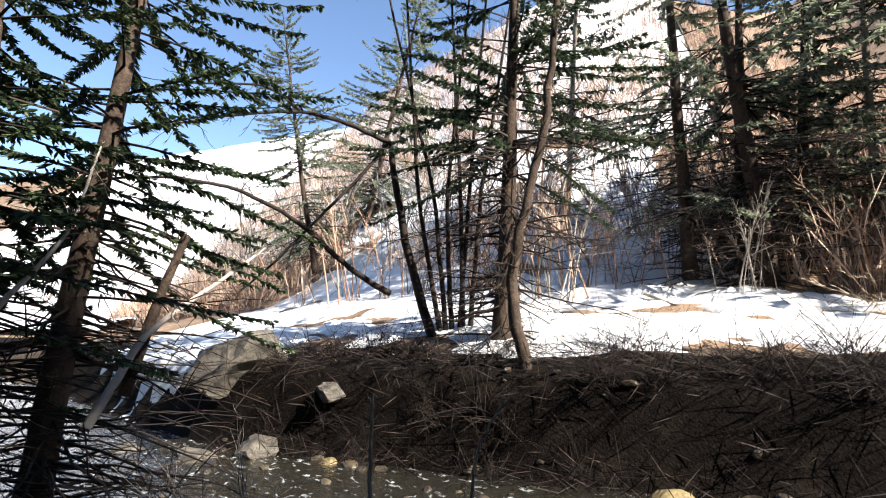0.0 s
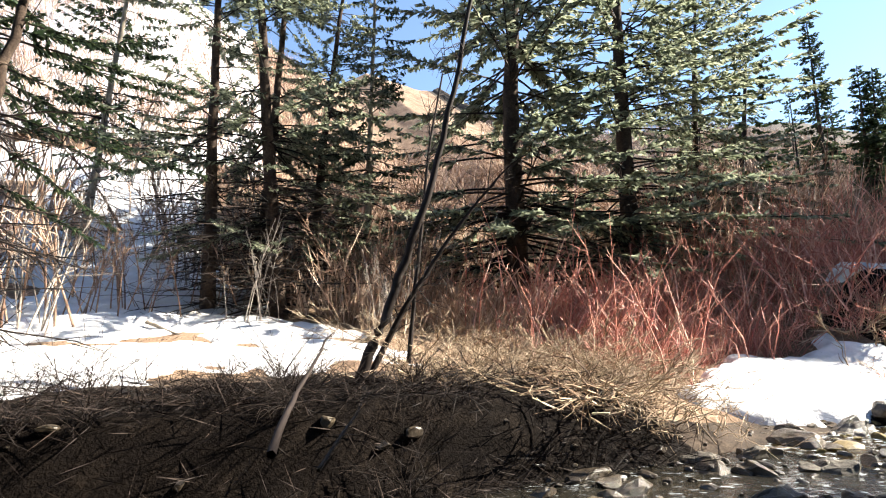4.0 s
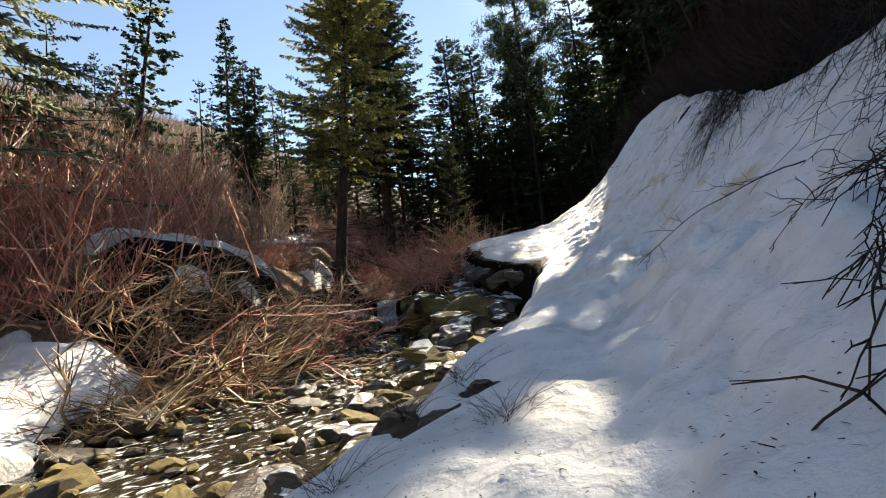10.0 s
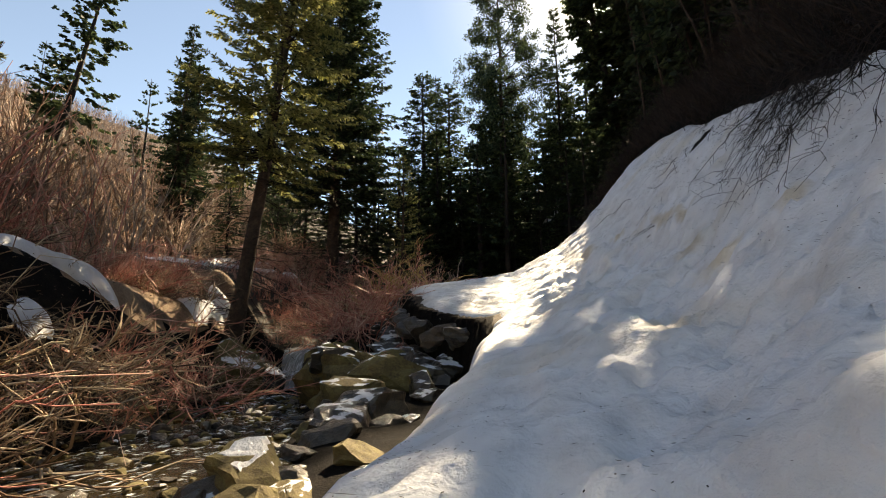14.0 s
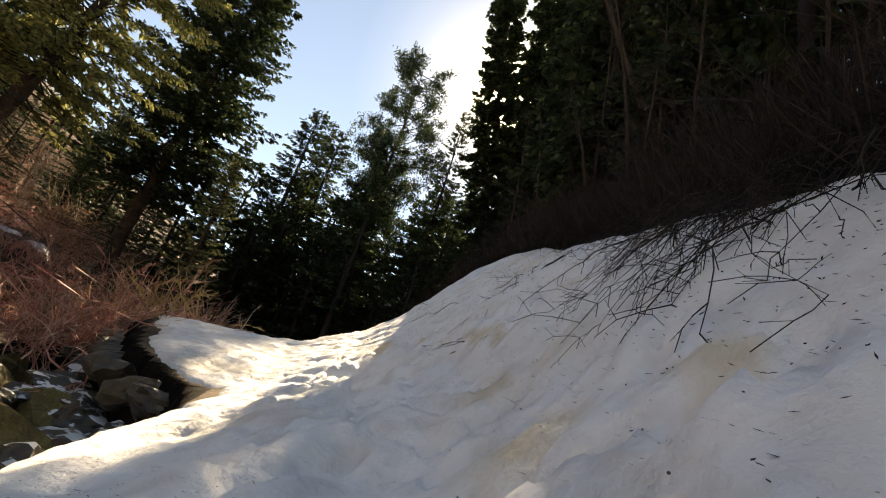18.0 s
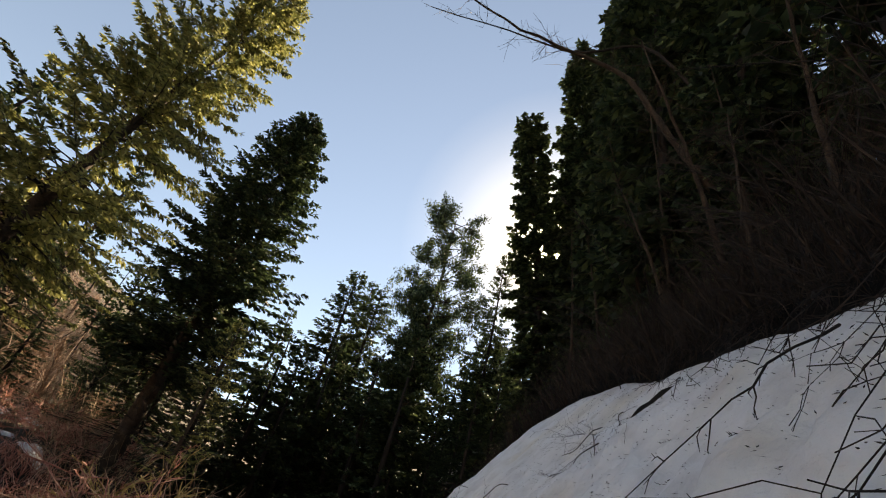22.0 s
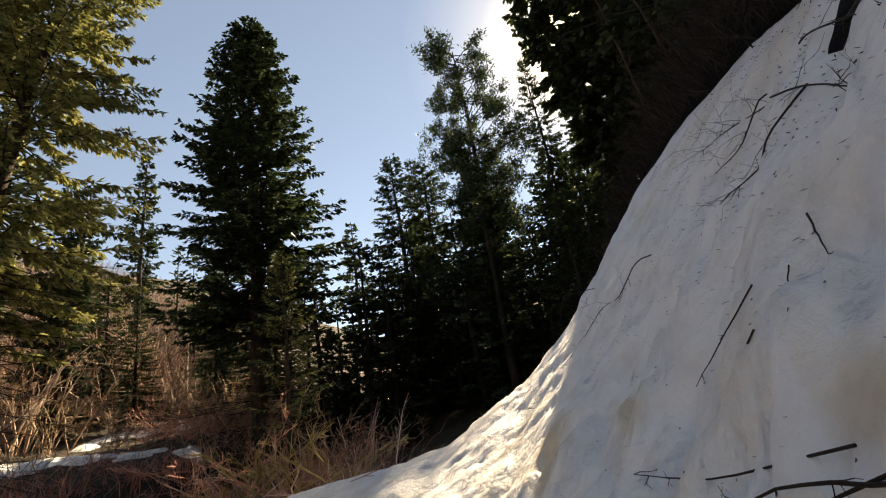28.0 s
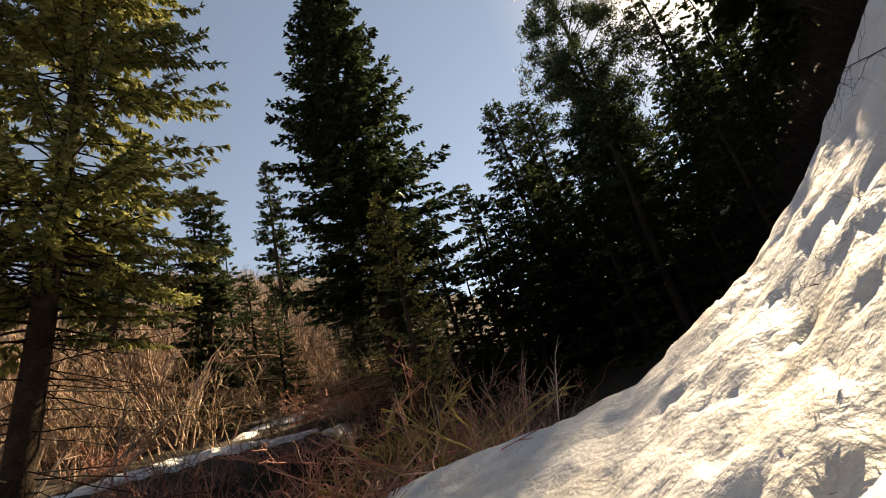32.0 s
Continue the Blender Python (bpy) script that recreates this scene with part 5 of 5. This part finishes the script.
tree("leafy", (-0.87, 23.42, 1.68), (0.41, 23.42, 33.83), turn=0.9, label="broad sunlit grey-green conifer on the hillside", fat=1.20, group="bank trees")
tree("leafy", (5.45, 27.91, 2.46), (5.83, 27.83, 32.65), turn=1.9, label="broad sunlit grey-green conifer on the hillside", fat=1.30, group="bank trees")
tree("grey_leafy", (-9.07, 15.19, 2.17), (-10.43, 14.39, 21.78), turn=1.1, label="grey-green spruce behind the leaning trees", fat=1.20, group="bank trees")
tree("forest", (24.89, 61.99, 15.51), (27.86, 60.89, 39.94), turn=0.0, label="dark round-topped conifer on the hill", fat=1.30, group="bank trees")
tree("leafy", (9.74, 30.35, 4.21), (11.10, 30.18, 24.76), turn=0.2, label="sunlit hillside conifer above bare brush", fat=1.00, group="bank trees")
tree("narrow", (30.12, 47.81, 8.82), (30.42, 47.66, 25.52), turn=0.9, label="slim blue-green conifer on the hill", fat=1.10, group="bank trees")
tree("narrow", (30.54, 47.63, 8.80), (31.54, 47.51, 25.06), turn=0.9, label="small dark conifer in the brush", fat=1.30, group="bank trees")


# ---- brush sprawling down the snow slope ----


def sprawl(u0, v0, n, seed, reach, label="dark bare branches sprawling down over the snow", low=0.5):
    sr = np.random.RandomState(seed)
    origin = np.array(on(u0, v0))
    base = tagged(new("slope_shrub"), label, "shrub", "slope shrubs")
    base.matrix_world = Matrix.Translation(origin)
    for g in range(2):
        lines = []
        for _ in range(n // 2):
            du, dv = sr.uniform(-1.0, 0.8), -sr.uniform(0.0, 1.0)
            L = reach * sr.uniform(0.3, 0.95)
            k = 9
            s = np.linspace(0, 1, k)
            us, vs = u0 + sr.normal(0, 0.3) + du * s * L + np.cumsum(sr.normal(0, 0.07, k)) + 0.35 * L * sr.normal() * s ** 2, v0 + sr.normal(0, 0.25) + dv * s * L + np.cumsum(sr.normal(0, 0.06, k))
            lift = 0.6 * low * np.sin(np.pi * np.clip(s * 0.9 + 0.05, 0, 1)) * sr.uniform(0.2, 1.3) + 0.12 + np.cumsum(sr.normal(0, 0.03, k))
            x, y = xy(us, vs)
            p = np.stack([x, y, height(us, vs) + np.maximum(lift, 0.08)], 1) - origin
            r = sr.uniform(0.005, 0.012)
            lines.append((p, np.linspace(r, r * 0.3, k)))
            for _ in range(11):
                i = sr.randint(2, k)
                o = unit(unit(p[min(i, k - 1)] - p[i - 1]) + sr.normal(0, 0.9, 3) + np.array([0, 0, 0.02]))
                l = L * sr.uniform(0.1, 0.34)
                z = np.linspace(0, 1, 4)[:, None]
                t = p[i] + o * z * l + sr.normal(0, 0.09 * l, (4, 3)) * z - np.array([0, 0, 0.25]) * z ** 2 * l
                lines.append((t, np.linspace(r * 0.5, 0.0025, 4)))
                o2 = unit(o + sr.normal(0, 0.6, 3))
                lines.append((t[2] + o2 * z[:3] * l * 0.5, [r * 0.3, r * 0.22, 0.002]))
        v, f = tubes(lines, 4)
        tagged(part("limb_spray", mesh_of("limb_spray", v.tolist(), f.tolist(), M_DARK), base), kind="stuff")


for i, (u, v, n, reach) in enumerate(((27.8, 7.0, 15, 1.4), (25.8, 6.7, 24, 1.4), (24.2, 6.3, 30, 1.8), (23.0, 5.9, 26, 2.5), (29.6, 7.4, 12, 1.6), (15.6, 5.6, 24, 2.8), (17.4, 6.2, 24, 2.8), (14.4, 5.0, 24, 2.4),
                                      (13.0, 4.3, 24, 2.0), (19.4, 6.6, 21, 2.6), (31.4, 7.8, 12, 1.4), (21.4, 6.6, 18, 2.2), (10.9, 3.4, 18, 1.7), (12.0, 3.1, 15, 1.6), (13.2, 4.1, 12, 1.2), (11.4, 2.6, 12, 1.2), (22.2, 5.4, 24, 1.8))):
    sprawl(u, v, n, 60 + i, reach)
for i, (u, v) in enumerate(((12.3, -0.9), (11.2, -0.4), (13.8, -0.8), (12.8, 0.2), (10.6, 0.6), (14.6, -0.4))):
    shrub("dark", u, v, 0.22, i * 2.0, "low dark twiggy shrub poking through snow", "low_shrub", "low shrubs")
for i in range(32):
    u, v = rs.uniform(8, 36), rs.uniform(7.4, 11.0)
    shrub("dark", u, v, rs.uniform(0.8, 1.4), i, "brown brush under the slope forest, coloured dark for its shade", "slope_brush", "slope brush")
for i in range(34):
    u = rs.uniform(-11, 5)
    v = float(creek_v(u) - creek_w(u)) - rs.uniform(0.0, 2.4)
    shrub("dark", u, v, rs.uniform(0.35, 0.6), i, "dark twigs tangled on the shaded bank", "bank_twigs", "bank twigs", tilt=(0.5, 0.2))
for i in range(10):
    u, v = rs.uniform(36, 46), rs.uniform(-3, 4)
    if u > 41:
        shrub("dark", u + 1, v, rs.uniform(0.4, 0.6), i, "dark bare brush behind the snow crest", "dark_shrub", "gully brush")

for i in range(14):
    u, v = rs.uniform(-10, -4.5), rs.uniform(-2.9, -0.6)
    shrub(("dark", "grey", "dark")[i % 3], u, v, rs.uniform(0.18, 0.4), i, "dead grey twigs tangled beside the stream", "dead_twigs", "stream tangles", tilt=(0.4, -0.3))

# twigs over the bank; their near-black colour stands in for its shade
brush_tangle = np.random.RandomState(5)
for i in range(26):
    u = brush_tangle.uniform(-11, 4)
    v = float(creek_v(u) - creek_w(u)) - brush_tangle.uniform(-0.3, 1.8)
    shrub("dark", u, v, brush_tangle.uniform(0.2, 0.45), i * 1.3, "tangle of dead twigs on the shade-coloured bank", "bank_twigs", "bank twigs", tilt=(-0.5, 0.5))

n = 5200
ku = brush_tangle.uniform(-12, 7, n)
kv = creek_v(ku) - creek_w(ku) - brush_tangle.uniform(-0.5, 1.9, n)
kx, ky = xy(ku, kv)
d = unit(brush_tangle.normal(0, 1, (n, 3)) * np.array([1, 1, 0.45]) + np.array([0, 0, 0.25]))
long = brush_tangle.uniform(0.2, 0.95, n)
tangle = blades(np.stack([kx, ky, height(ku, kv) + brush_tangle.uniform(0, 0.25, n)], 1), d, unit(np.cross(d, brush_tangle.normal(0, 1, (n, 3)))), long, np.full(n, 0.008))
tagged(new("bank_tangle", quads_mesh("bank_tangle", tangle, M_DARK)), "roots and dead twigs matted on the bank, coloured dark for shade", "brush", kind="stuff")

# ---- thicket at the top of the snow, forest shade put into its colour ----
tr = np.random.RandomState(15)
n = 15000
tu = tr.uniform(8, 52, n)
tv = np.interp(tu, [8, 17.7, 23, 28, 36, 52], [5, 5.4, 5.9, 7.0, 7.0, 6]) + 7 * tr.rand(n) ** 1.6
tu[:3200], tv[:3200] = tr.uniform(2.5, 11, 3200), tr.uniform(2.9, 9, 3200)
ok = snow_right(tu, tv) < 0.1
tu, tv = tu[ok], tv[ok]
n = len(tu)
tx, ty = xy(tu, tv)
foot = np.stack([tx, ty, height(tu, tv) - 0.05], 1)
d = unit(np.stack([tr.normal(0, 0.45, n) - 0.25, tr.normal(0, 0.45, n) + 0.3, np.ones(n)], 1))
tall = tr.uniform(0.4, 1.7, n)
rows = [blades(foot, d, unit(np.cross(d, tr.normal(0, 1, (n, 3)))), tall, np.full(n, 0.011))]
for _ in range(3):
    e = unit(d + tr.normal(0, 0.55, (n, 3)))
    rows.append(blades(foot + d * (tall * tr.uniform(0.2, 0.8, n))[:, None], e, unit(np.cross(e, tr.normal(0, 1, (n, 3)))), tall * 0.45, np.full(n, 0.006)))
tagged(new("slope_thicket", quads_mesh("slope_thicket", np.concatenate(rows), M_DARK)), "bare thicket above the snow slope, coloured dark for shade", "brush", kind="stuff")

br = np.random.RandomState(66)
for i in range(16):
    u, v = 19 + 1.5 * i + br.uniform(-0.5, 0.5), br.uniform(8.2, 10.4)
    foot = on(u, v, -0.1)
    lean = np.array([br.uniform(-2.2, 0.3), br.uniform(-0.2, 1.6), 0.0])
    tall = br.uniform(5, 10)
    limb("bare_tree", "thin bare brown tree in the shaded slope forest", [tuple(np.array(foot) + lean * k ** 1.5 + np.array([0, 0, tall * k])) for k in (0, 0.3, 0.6, 1.0)], br.uniform(0.05, 0.1), 0.015, M_BARK, 34, 700 + i, "tree", "slope saplings", 1.5)

# ---- rocky ledge under the snow lip, boulders with snow caps ----
for i in range(26):
    u = 31.2 + 10 * (i % 13) / 12
    row = i // 13
    v = float(bank_v(u)) - 0.25 - 0.55 * row + 0.2 * math.sin(i * 3.1)
    x, y = xy(u, v)
    top = float(height(u, float(bank_v(u)) + 0.8))
    rock("snowy_rock" if row else "wet_rock", u, v, (0.75 + 0.2 * math.sin(i * 1.7), 0.6, 0.5), 0, i * 1.3, "dark wet ledge rock under the snow lip", "ledge rocks", place=(x, y, top - 0.75 - 0.85 * row), cap=0)
for i, (u, v, s) in enumerate(((31.0, -4.2, (1.3, 0.9, 1.0)), (30.0, -3.2, (1.0, 0.7, 0.7)), (32.2, -5.2, (1.0, 0.9, 1.2)), (34.2, -5.6, (1.3, 0.9, 1.3)), (33.2, -3.9, (1.2, 0.8, 0.6)), (33.8, -9.6, (1.2, 1.0, 1.3)), (35.6, -9.4, (1.0, 1.0, 1.0)))):
    rock("snowy_mossy_rock" if i % 2 else "snowy_rock", u, v, s, 0.25, i, "layered dark rock beside the waterfall", "waterfall rocks")
rock("rock", -12.4, -8.0, (1.25, 1.0, 0.85), 0.15, 0.5, "large grey boulder with snow on top", cap=0.14)
for u, v, s in ((-10.6, -7.2, 0.5), (-11.6, -6.6, 0.6), (-9.2, -7.5, 0.4), (-13.6, -6.4, 0.6), (-8.0, -2.9, 0.34), (-8.5, -2.6, 0.42), (-7.6, -2.5, 0.3), (-7.2, -2.9, 0.36)):
    rock("rock", u, v, s, 0.05)
for i in range(45):
    u, v = rs.uniform(-11, -4), rs.uniform(-2.9, -1.2)
    rock(("wet_rock", "rock", "wet_rock", "mossy_rock")[i % 4], u, v, rs.uniform(0.07, 0.22), 0.02, group="bank cobbles")
for i in range(20):
    u = rs.uniform(-11.5, -8)
    v = float(creek_v(u) - creek_w(u)) + rs.uniform(0.15, 1.1)
    rock("amber_streambed", u, v, rs.uniform(0.08, 0.2), 0.06, label="sunlit brown cobble beside the stream", group="sunlit cobbles")
cr = np.random.RandomState(81)
for i in range(72):
    u = cr.uniform(4, 33.5)
    v = float(creek_v(u) + cr.uniform(-1.25, 1.25) * creek_w(u))
    x, y = xy(u, v)
    rock(("mossy_rock", "snowy_mossy_rock", "wet_rock", "wet_rock", "rock", "snowy_rock")[i % 6] if u > 9 else ("wet_rock", "rock")[i % 2], u, v, cr.uniform(0.16, 0.42), flat=0.6, place=(x, y, max(float(creek_z(u)), float(height(u, v))) - 0.02 * cr.rand()))


for i in range(44):
    u = 13.5 + 18 * (i + 0.5 * cr.rand()) / 44
    v = cr.uniform(float(creek_v(u) + creek_w(u) * 0.85), float(bank_v(u)) - 0.2)
    rock(("snowy_rock", "wet_rock", "mossy_rock", "snowy_mossy_rock", "wet_rock")[i % 5], u, v, cr.uniform(0.22, 0.55), 0.03, flat=0.6, group="shore rocks")


def pebbles(name, n, u0, u1, small, large, mat, seed, label):
    """Countless small stones breaking the water and lying along its edges."""
    pr = np.random.RandomState(seed)
    bm = bmesh.new()
    bmesh.ops.create_icosphere(bm, subdivisions=2, radius=1.0)
    ball = np.array([p.co[:] for p in bm.verts])
    tri = np.array([[p.index for p in f.verts] for f in bm.faces])
    bm.free()
    verts, faces = [], []
    for i in range(n):
        u = pr.uniform(u0, u1)
        w = pr.uniform(-1.35, 1.35)
        v = float(creek_v(u) + w * creek_w(u))
        x, y = xy(u, v)
        q = ball.copy()
        for _ in range(7):
            d = unit(pr.normal(0, 1, 3))
            q -= np.maximum(q @ d - pr.uniform(0.45, 0.8), 0)[:, None] * d
        q *= pr.uniform(small, large) * (pr.rand() ** 1.5 * 0.8 + 0.35) * np.array([1.2, pr.uniform(0.7, 1.1), pr.uniform(0.45, 0.8)])
        a = pr.rand() * 6.283
        q = np.stack([q[:, 0] * math.cos(a) - q[:, 1] * math.sin(a), q[:, 0] * math.sin(a) + q[:, 1] * math.cos(a), q[:, 2]], 1)
        verts.append(q + np.array([x, y, max(float(creek_z(u)) - 0.01, float(height(u, v)))]))
        faces.append(tri + len(ball) * i)
    tagged(new(name, mesh_of(name, np.concatenate(verts).tolist(), np.concatenate(faces).tolist(), mat, False)), label, "pebbles", kind="stuff")


pebbles("wet_pebbles", 420, -2, 34, 0.07, 0.24, M_WET, 91, "dark wet stones crowding the creek")
pebbles("mossy_pebbles", 320, 9, 34, 0.07, 0.22, M_MOSS, 92, "mossy golden stones breaking the shallow water")
pebbles("snowy_pebbles", 160, 10, 34, 0.08, 0.22, M_SNOWY_MOSS, 93, "creek stones with scraps of melting snow")
pebbles("grey_pebbles", 220, -14, 12, 0.05, 0.2, M_WET, 94, "dark stones along the shaded water")
for u, v, s in ((13.5, -6.4, 0.65), (15.4, -6.2, 0.5), (17.0, -6.5, 0.6), (11.4, -6.2, 0.5), (9.5, -6.1, 0.6), (19.2, -3.0, 0.45), (8.0, -3.2, 0.5), (7.0, -5.2, 0.4), (5.6, -4.0, 0.5), (4.4, -5.4, 0.45), (10.2, -3.6, 0.4), (12.4, -3.2, 0.42)):
    rock("wet_rock", u, v, s, 0.15)
for i, (u, v, w, h) in enumerate(((9.6, 2.35, 0.38, 0.3), (10.3, 1.75, 0.25, 0.2), (8.75, 2.0, 0.34, 0.3), (11.0, 2.55, 0.34, 0.24), (9.9, 2.9, 0.3, 0.22))):
    rock(("rock", "snowy_rock")[i % 2], u, v, (w, w * 0.75, h), 0.0, i * 1.7, "brown mossy boulder half buried in the snow bank", "slope boulders")
for u, v, s in ((14.0, -0.95, 0.26), (13.6, -0.5, 0.2), (14.3, -0.2, 0.18), (14.6, -0.7, 0.16), (13.2, -0.9, 0.14), (14.9, -0.1, 0.12), (13.8, 0.1, 0.1), (15.2, -0.6, 0.14), (15.4, -0.2, 0.16), (13.05, -0.2, 0.2), (10.8, -0.63, 0.18), (10.1, -0.05, 0.14), (9.34, 0.5, 0.13), (12.18, 0.74, 0.14), (12.9, 0.3, 0.1), (13.2, 1.0, 0.13), (10.3, 2.0, 0.2), (10.7, 2.3, 0.26), (11.2, 2.8, 0.2), (10.5, 2.6, 0.15), (7.6, -0.3, 0.45), (7.2, 0.1, 0.3), (8.0, 0.0, 0.22), (29.9, 6.2, 0.08), (16.1, 2.6, 0.1), (12.6, 4.5, 0.28), (6.2, 2.2, 0.3)):
    rock("wet_rock", u, v, s, -0.04, label="dark stone melting out of the snow", group="slope stones")

# ---- litter: leaves on the dirt, needles and twigs on the snow ----


def litter(name, n, u0, u1, v0, v1, length, width, mat, label, mask=None, lift=0.02, surface=None, tilt=0.3):
    lr = np.random.RandomState(len(name) * 7 + n)
    u, v = lr.uniform(u0, u1, n), lr.uniform(v0, v1, n)
    if mask is not None:
        ok = mask(u, v)
        u, v = u[ok], v[ok]
    m = len(u)
    x, y = xy(u, v)
    z = (surface or height)(u, v) + lift
    a = lr.rand(m) * 6.283
    d = unit(np.stack([np.cos(a), np.sin(a), lr.normal(0, tilt, m)], 1))
    side = unit(np.stack([-np.sin(a), np.cos(a), lr.normal(0, tilt, m)], 1))
    L = length * lr.uniform(0.5, 1.5, m)
    c = blades(np.stack([x, y, z], 1), d, side, L, np.minimum(width * lr.uniform(0.6, 1.4, m), L))
    tagged(new(name, quads_mesh(name, c, mat)), label, "litter", kind="stuff")


def slope_top(u, v):
    m = snow_right(u, v)
    hump = relief(u, v)
    return height(u, v) + 0.16 * np.sqrt(np.clip(m / 0.35, 0, 1)) - 0.05 + hump * np.clip(m * 0.8, 0, 1)


def fallen_twig(route, r, twigs, seed, reach, label):
    """A broken branch lying along the snow of the slope, given by its course in the plan."""
    limb("fallen_twig", label, [(*xy(u, v), float(slope_top(u, v)) + r + lift) for u, v, lift in route], r, r * 0.4, M_DARK, twigs, seed, "branch", "slope twigs", reach)


CREST = "dark forked branch drooping over the snow crest"
fallen_twig(((29.9, 5.72, 0.03), (30.3, 5.55, 0.09), (30.6, 5.56, 0.05), (30.9, 5.36, 0.07), (31.3, 5.3, 0.03)), 0.009, 16, 201, 0.5, CREST)
fallen_twig(((30.6, 5.85, 0.05), (29.8, 5.63, 0.08), (29.2, 5.45, 0.05), (28.65, 5.27, 0.02)), 0.009, 9, 202, 0.35, CREST)
fallen_twig(((30.9, 6.4, 0.06), (30.27, 6.1, 0.1), (29.5, 5.85, 0.06), (28.71, 5.63, 0.02)), 0.010, 11, 203, 0.45, CREST)
fallen_twig(((29.3, 6.58, 0.03), (28.8, 6.3, 0.08), (28.28, 6.0, 0.03)), 0.009, 10, 204, 0.45, CREST)
fallen_twig(((31.4, 6.24, 0.05), (31.0, 5.95, 0.1), (31.3, 5.8, 0.06), (31.97, 5.75, 0.02)), 0.010, 10, 205, 0.5, CREST)
fallen_twig(((32.76, 5.05, 0.08), (33.3, 4.95, 0.13), (33.6, 4.68, 0.07), (34.3, 4.5, 0.08), (34.7, 4.2, 0.03)), 0.009, 14, 206, 0.6, CREST)
BUNDLE = "bundle of dark broken twigs stuck in the snow"
fallen_twig(((28.15, 4.48, 0.03), (28.54, 4.29, 0.05), (28.9, 4.07, 0.04)), 0.008, 5, 207, 0.25, BUNDLE)
fallen_twig(((28.2, 4.47, 0.02), (28.42, 4.33, 0.03), (28.62, 4.13, 0.03)), 0.007, 4, 208, 0.22, BUNDLE)
fallen_twig(((28.3, 4.46, 0.02), (29.1, 4.21, 0.04), (29.7, 3.97, 0.02)), 0.006, 3, 209, 0.25, BUNDLE)
STICK = "thin dark stick lying on the snow"
for i, (route, r) in enumerate(((((27.11, 4.48, 0.01), (26.73, 4.48, 0.02)), 0.004), (((29.01, 4.79, 0.01), (28.7, 4.59, 0.01)), 0.004), (((29.15, 4.67, 0.02), (29.67, 4.4, 0.02)), 0.005), (((28.92, 4.53, 0.02), (29.29, 4.4, 0.01)), 0.005), (((29.04, 4.96, 0.01), (28.9, 4.9, 0.01)), 0.006))):
    fallen_twig(route, r, 2, 220 + i, 0.07, STICK)
litter("leaf_litter", 42000, -8, 11, -2.6, 6.5, 0.04, 0.011, M_LEAF, "scattered dead leaves and chips on dirt", lambda u, v: snow_right(u, v) < 0.05)
litter("bank_leaf_litter", 9000, -14, 9, -14, -8.4, 0.07, 0.014, M_LEAF, "dead leaves on the far bank", lambda u, v: snow_field(u, v) < 0)
litter("thicket_leaf_litter", 12000, 8, 36, -20, -6.8, 0.09, 0.02, M_LEAF, "dead leaves beneath the thicket", lambda u, v: (snow_patch(u, v) < 0.0) & (v < creek_v(u) - creek_w(u)))
litter("needle_litter", 13000, 9, 34, -1.5, 7.0, 0.045, 0.0045, M_DARK, "dark needles and twig bits on snow", lambda u, v: snow_right(u, v) > 0.2, 0.012, slope_top, 0.06)
litter("twig_litter", 300, 9, 34, -1.2, 6.5, 0.16, 0.004, M_DARK, "small broken twigs lying on snow", lambda u, v: snow_right(u, v) > 0.2, 0.02, slope_top, 0.12)
litter("slope_debris", 4500, 9, 36, 3.9, 7.5, 0.026, 0.006, M_DARK, "dark bark debris near the snow crest", lambda u, v: (snow_right(u, v) > -0.1) & (snow_right(u, v) < 0.9 + 0.7 * wave(u, v, 1.3, 3)), 0.02, slope_top, 0.3)
litter("ground_sticks", 2600, -6, 11.5, -2.2, 8, 0.42, 0.006, M_DARK, "dead sticks and twigs strewn on the dirt slope", lambda u, v: snow_right(u, v) < 0.1, 0.05, tilt=0.35)
litter("pale_sticks", 900, -6, 11.5, -2.2, 8, 0.34, 0.006, M_GREY, "grey dead sticks strewn on the dirt slope", lambda u, v: snow_right(u, v) < 0.1, 0.05, tilt=0.35)
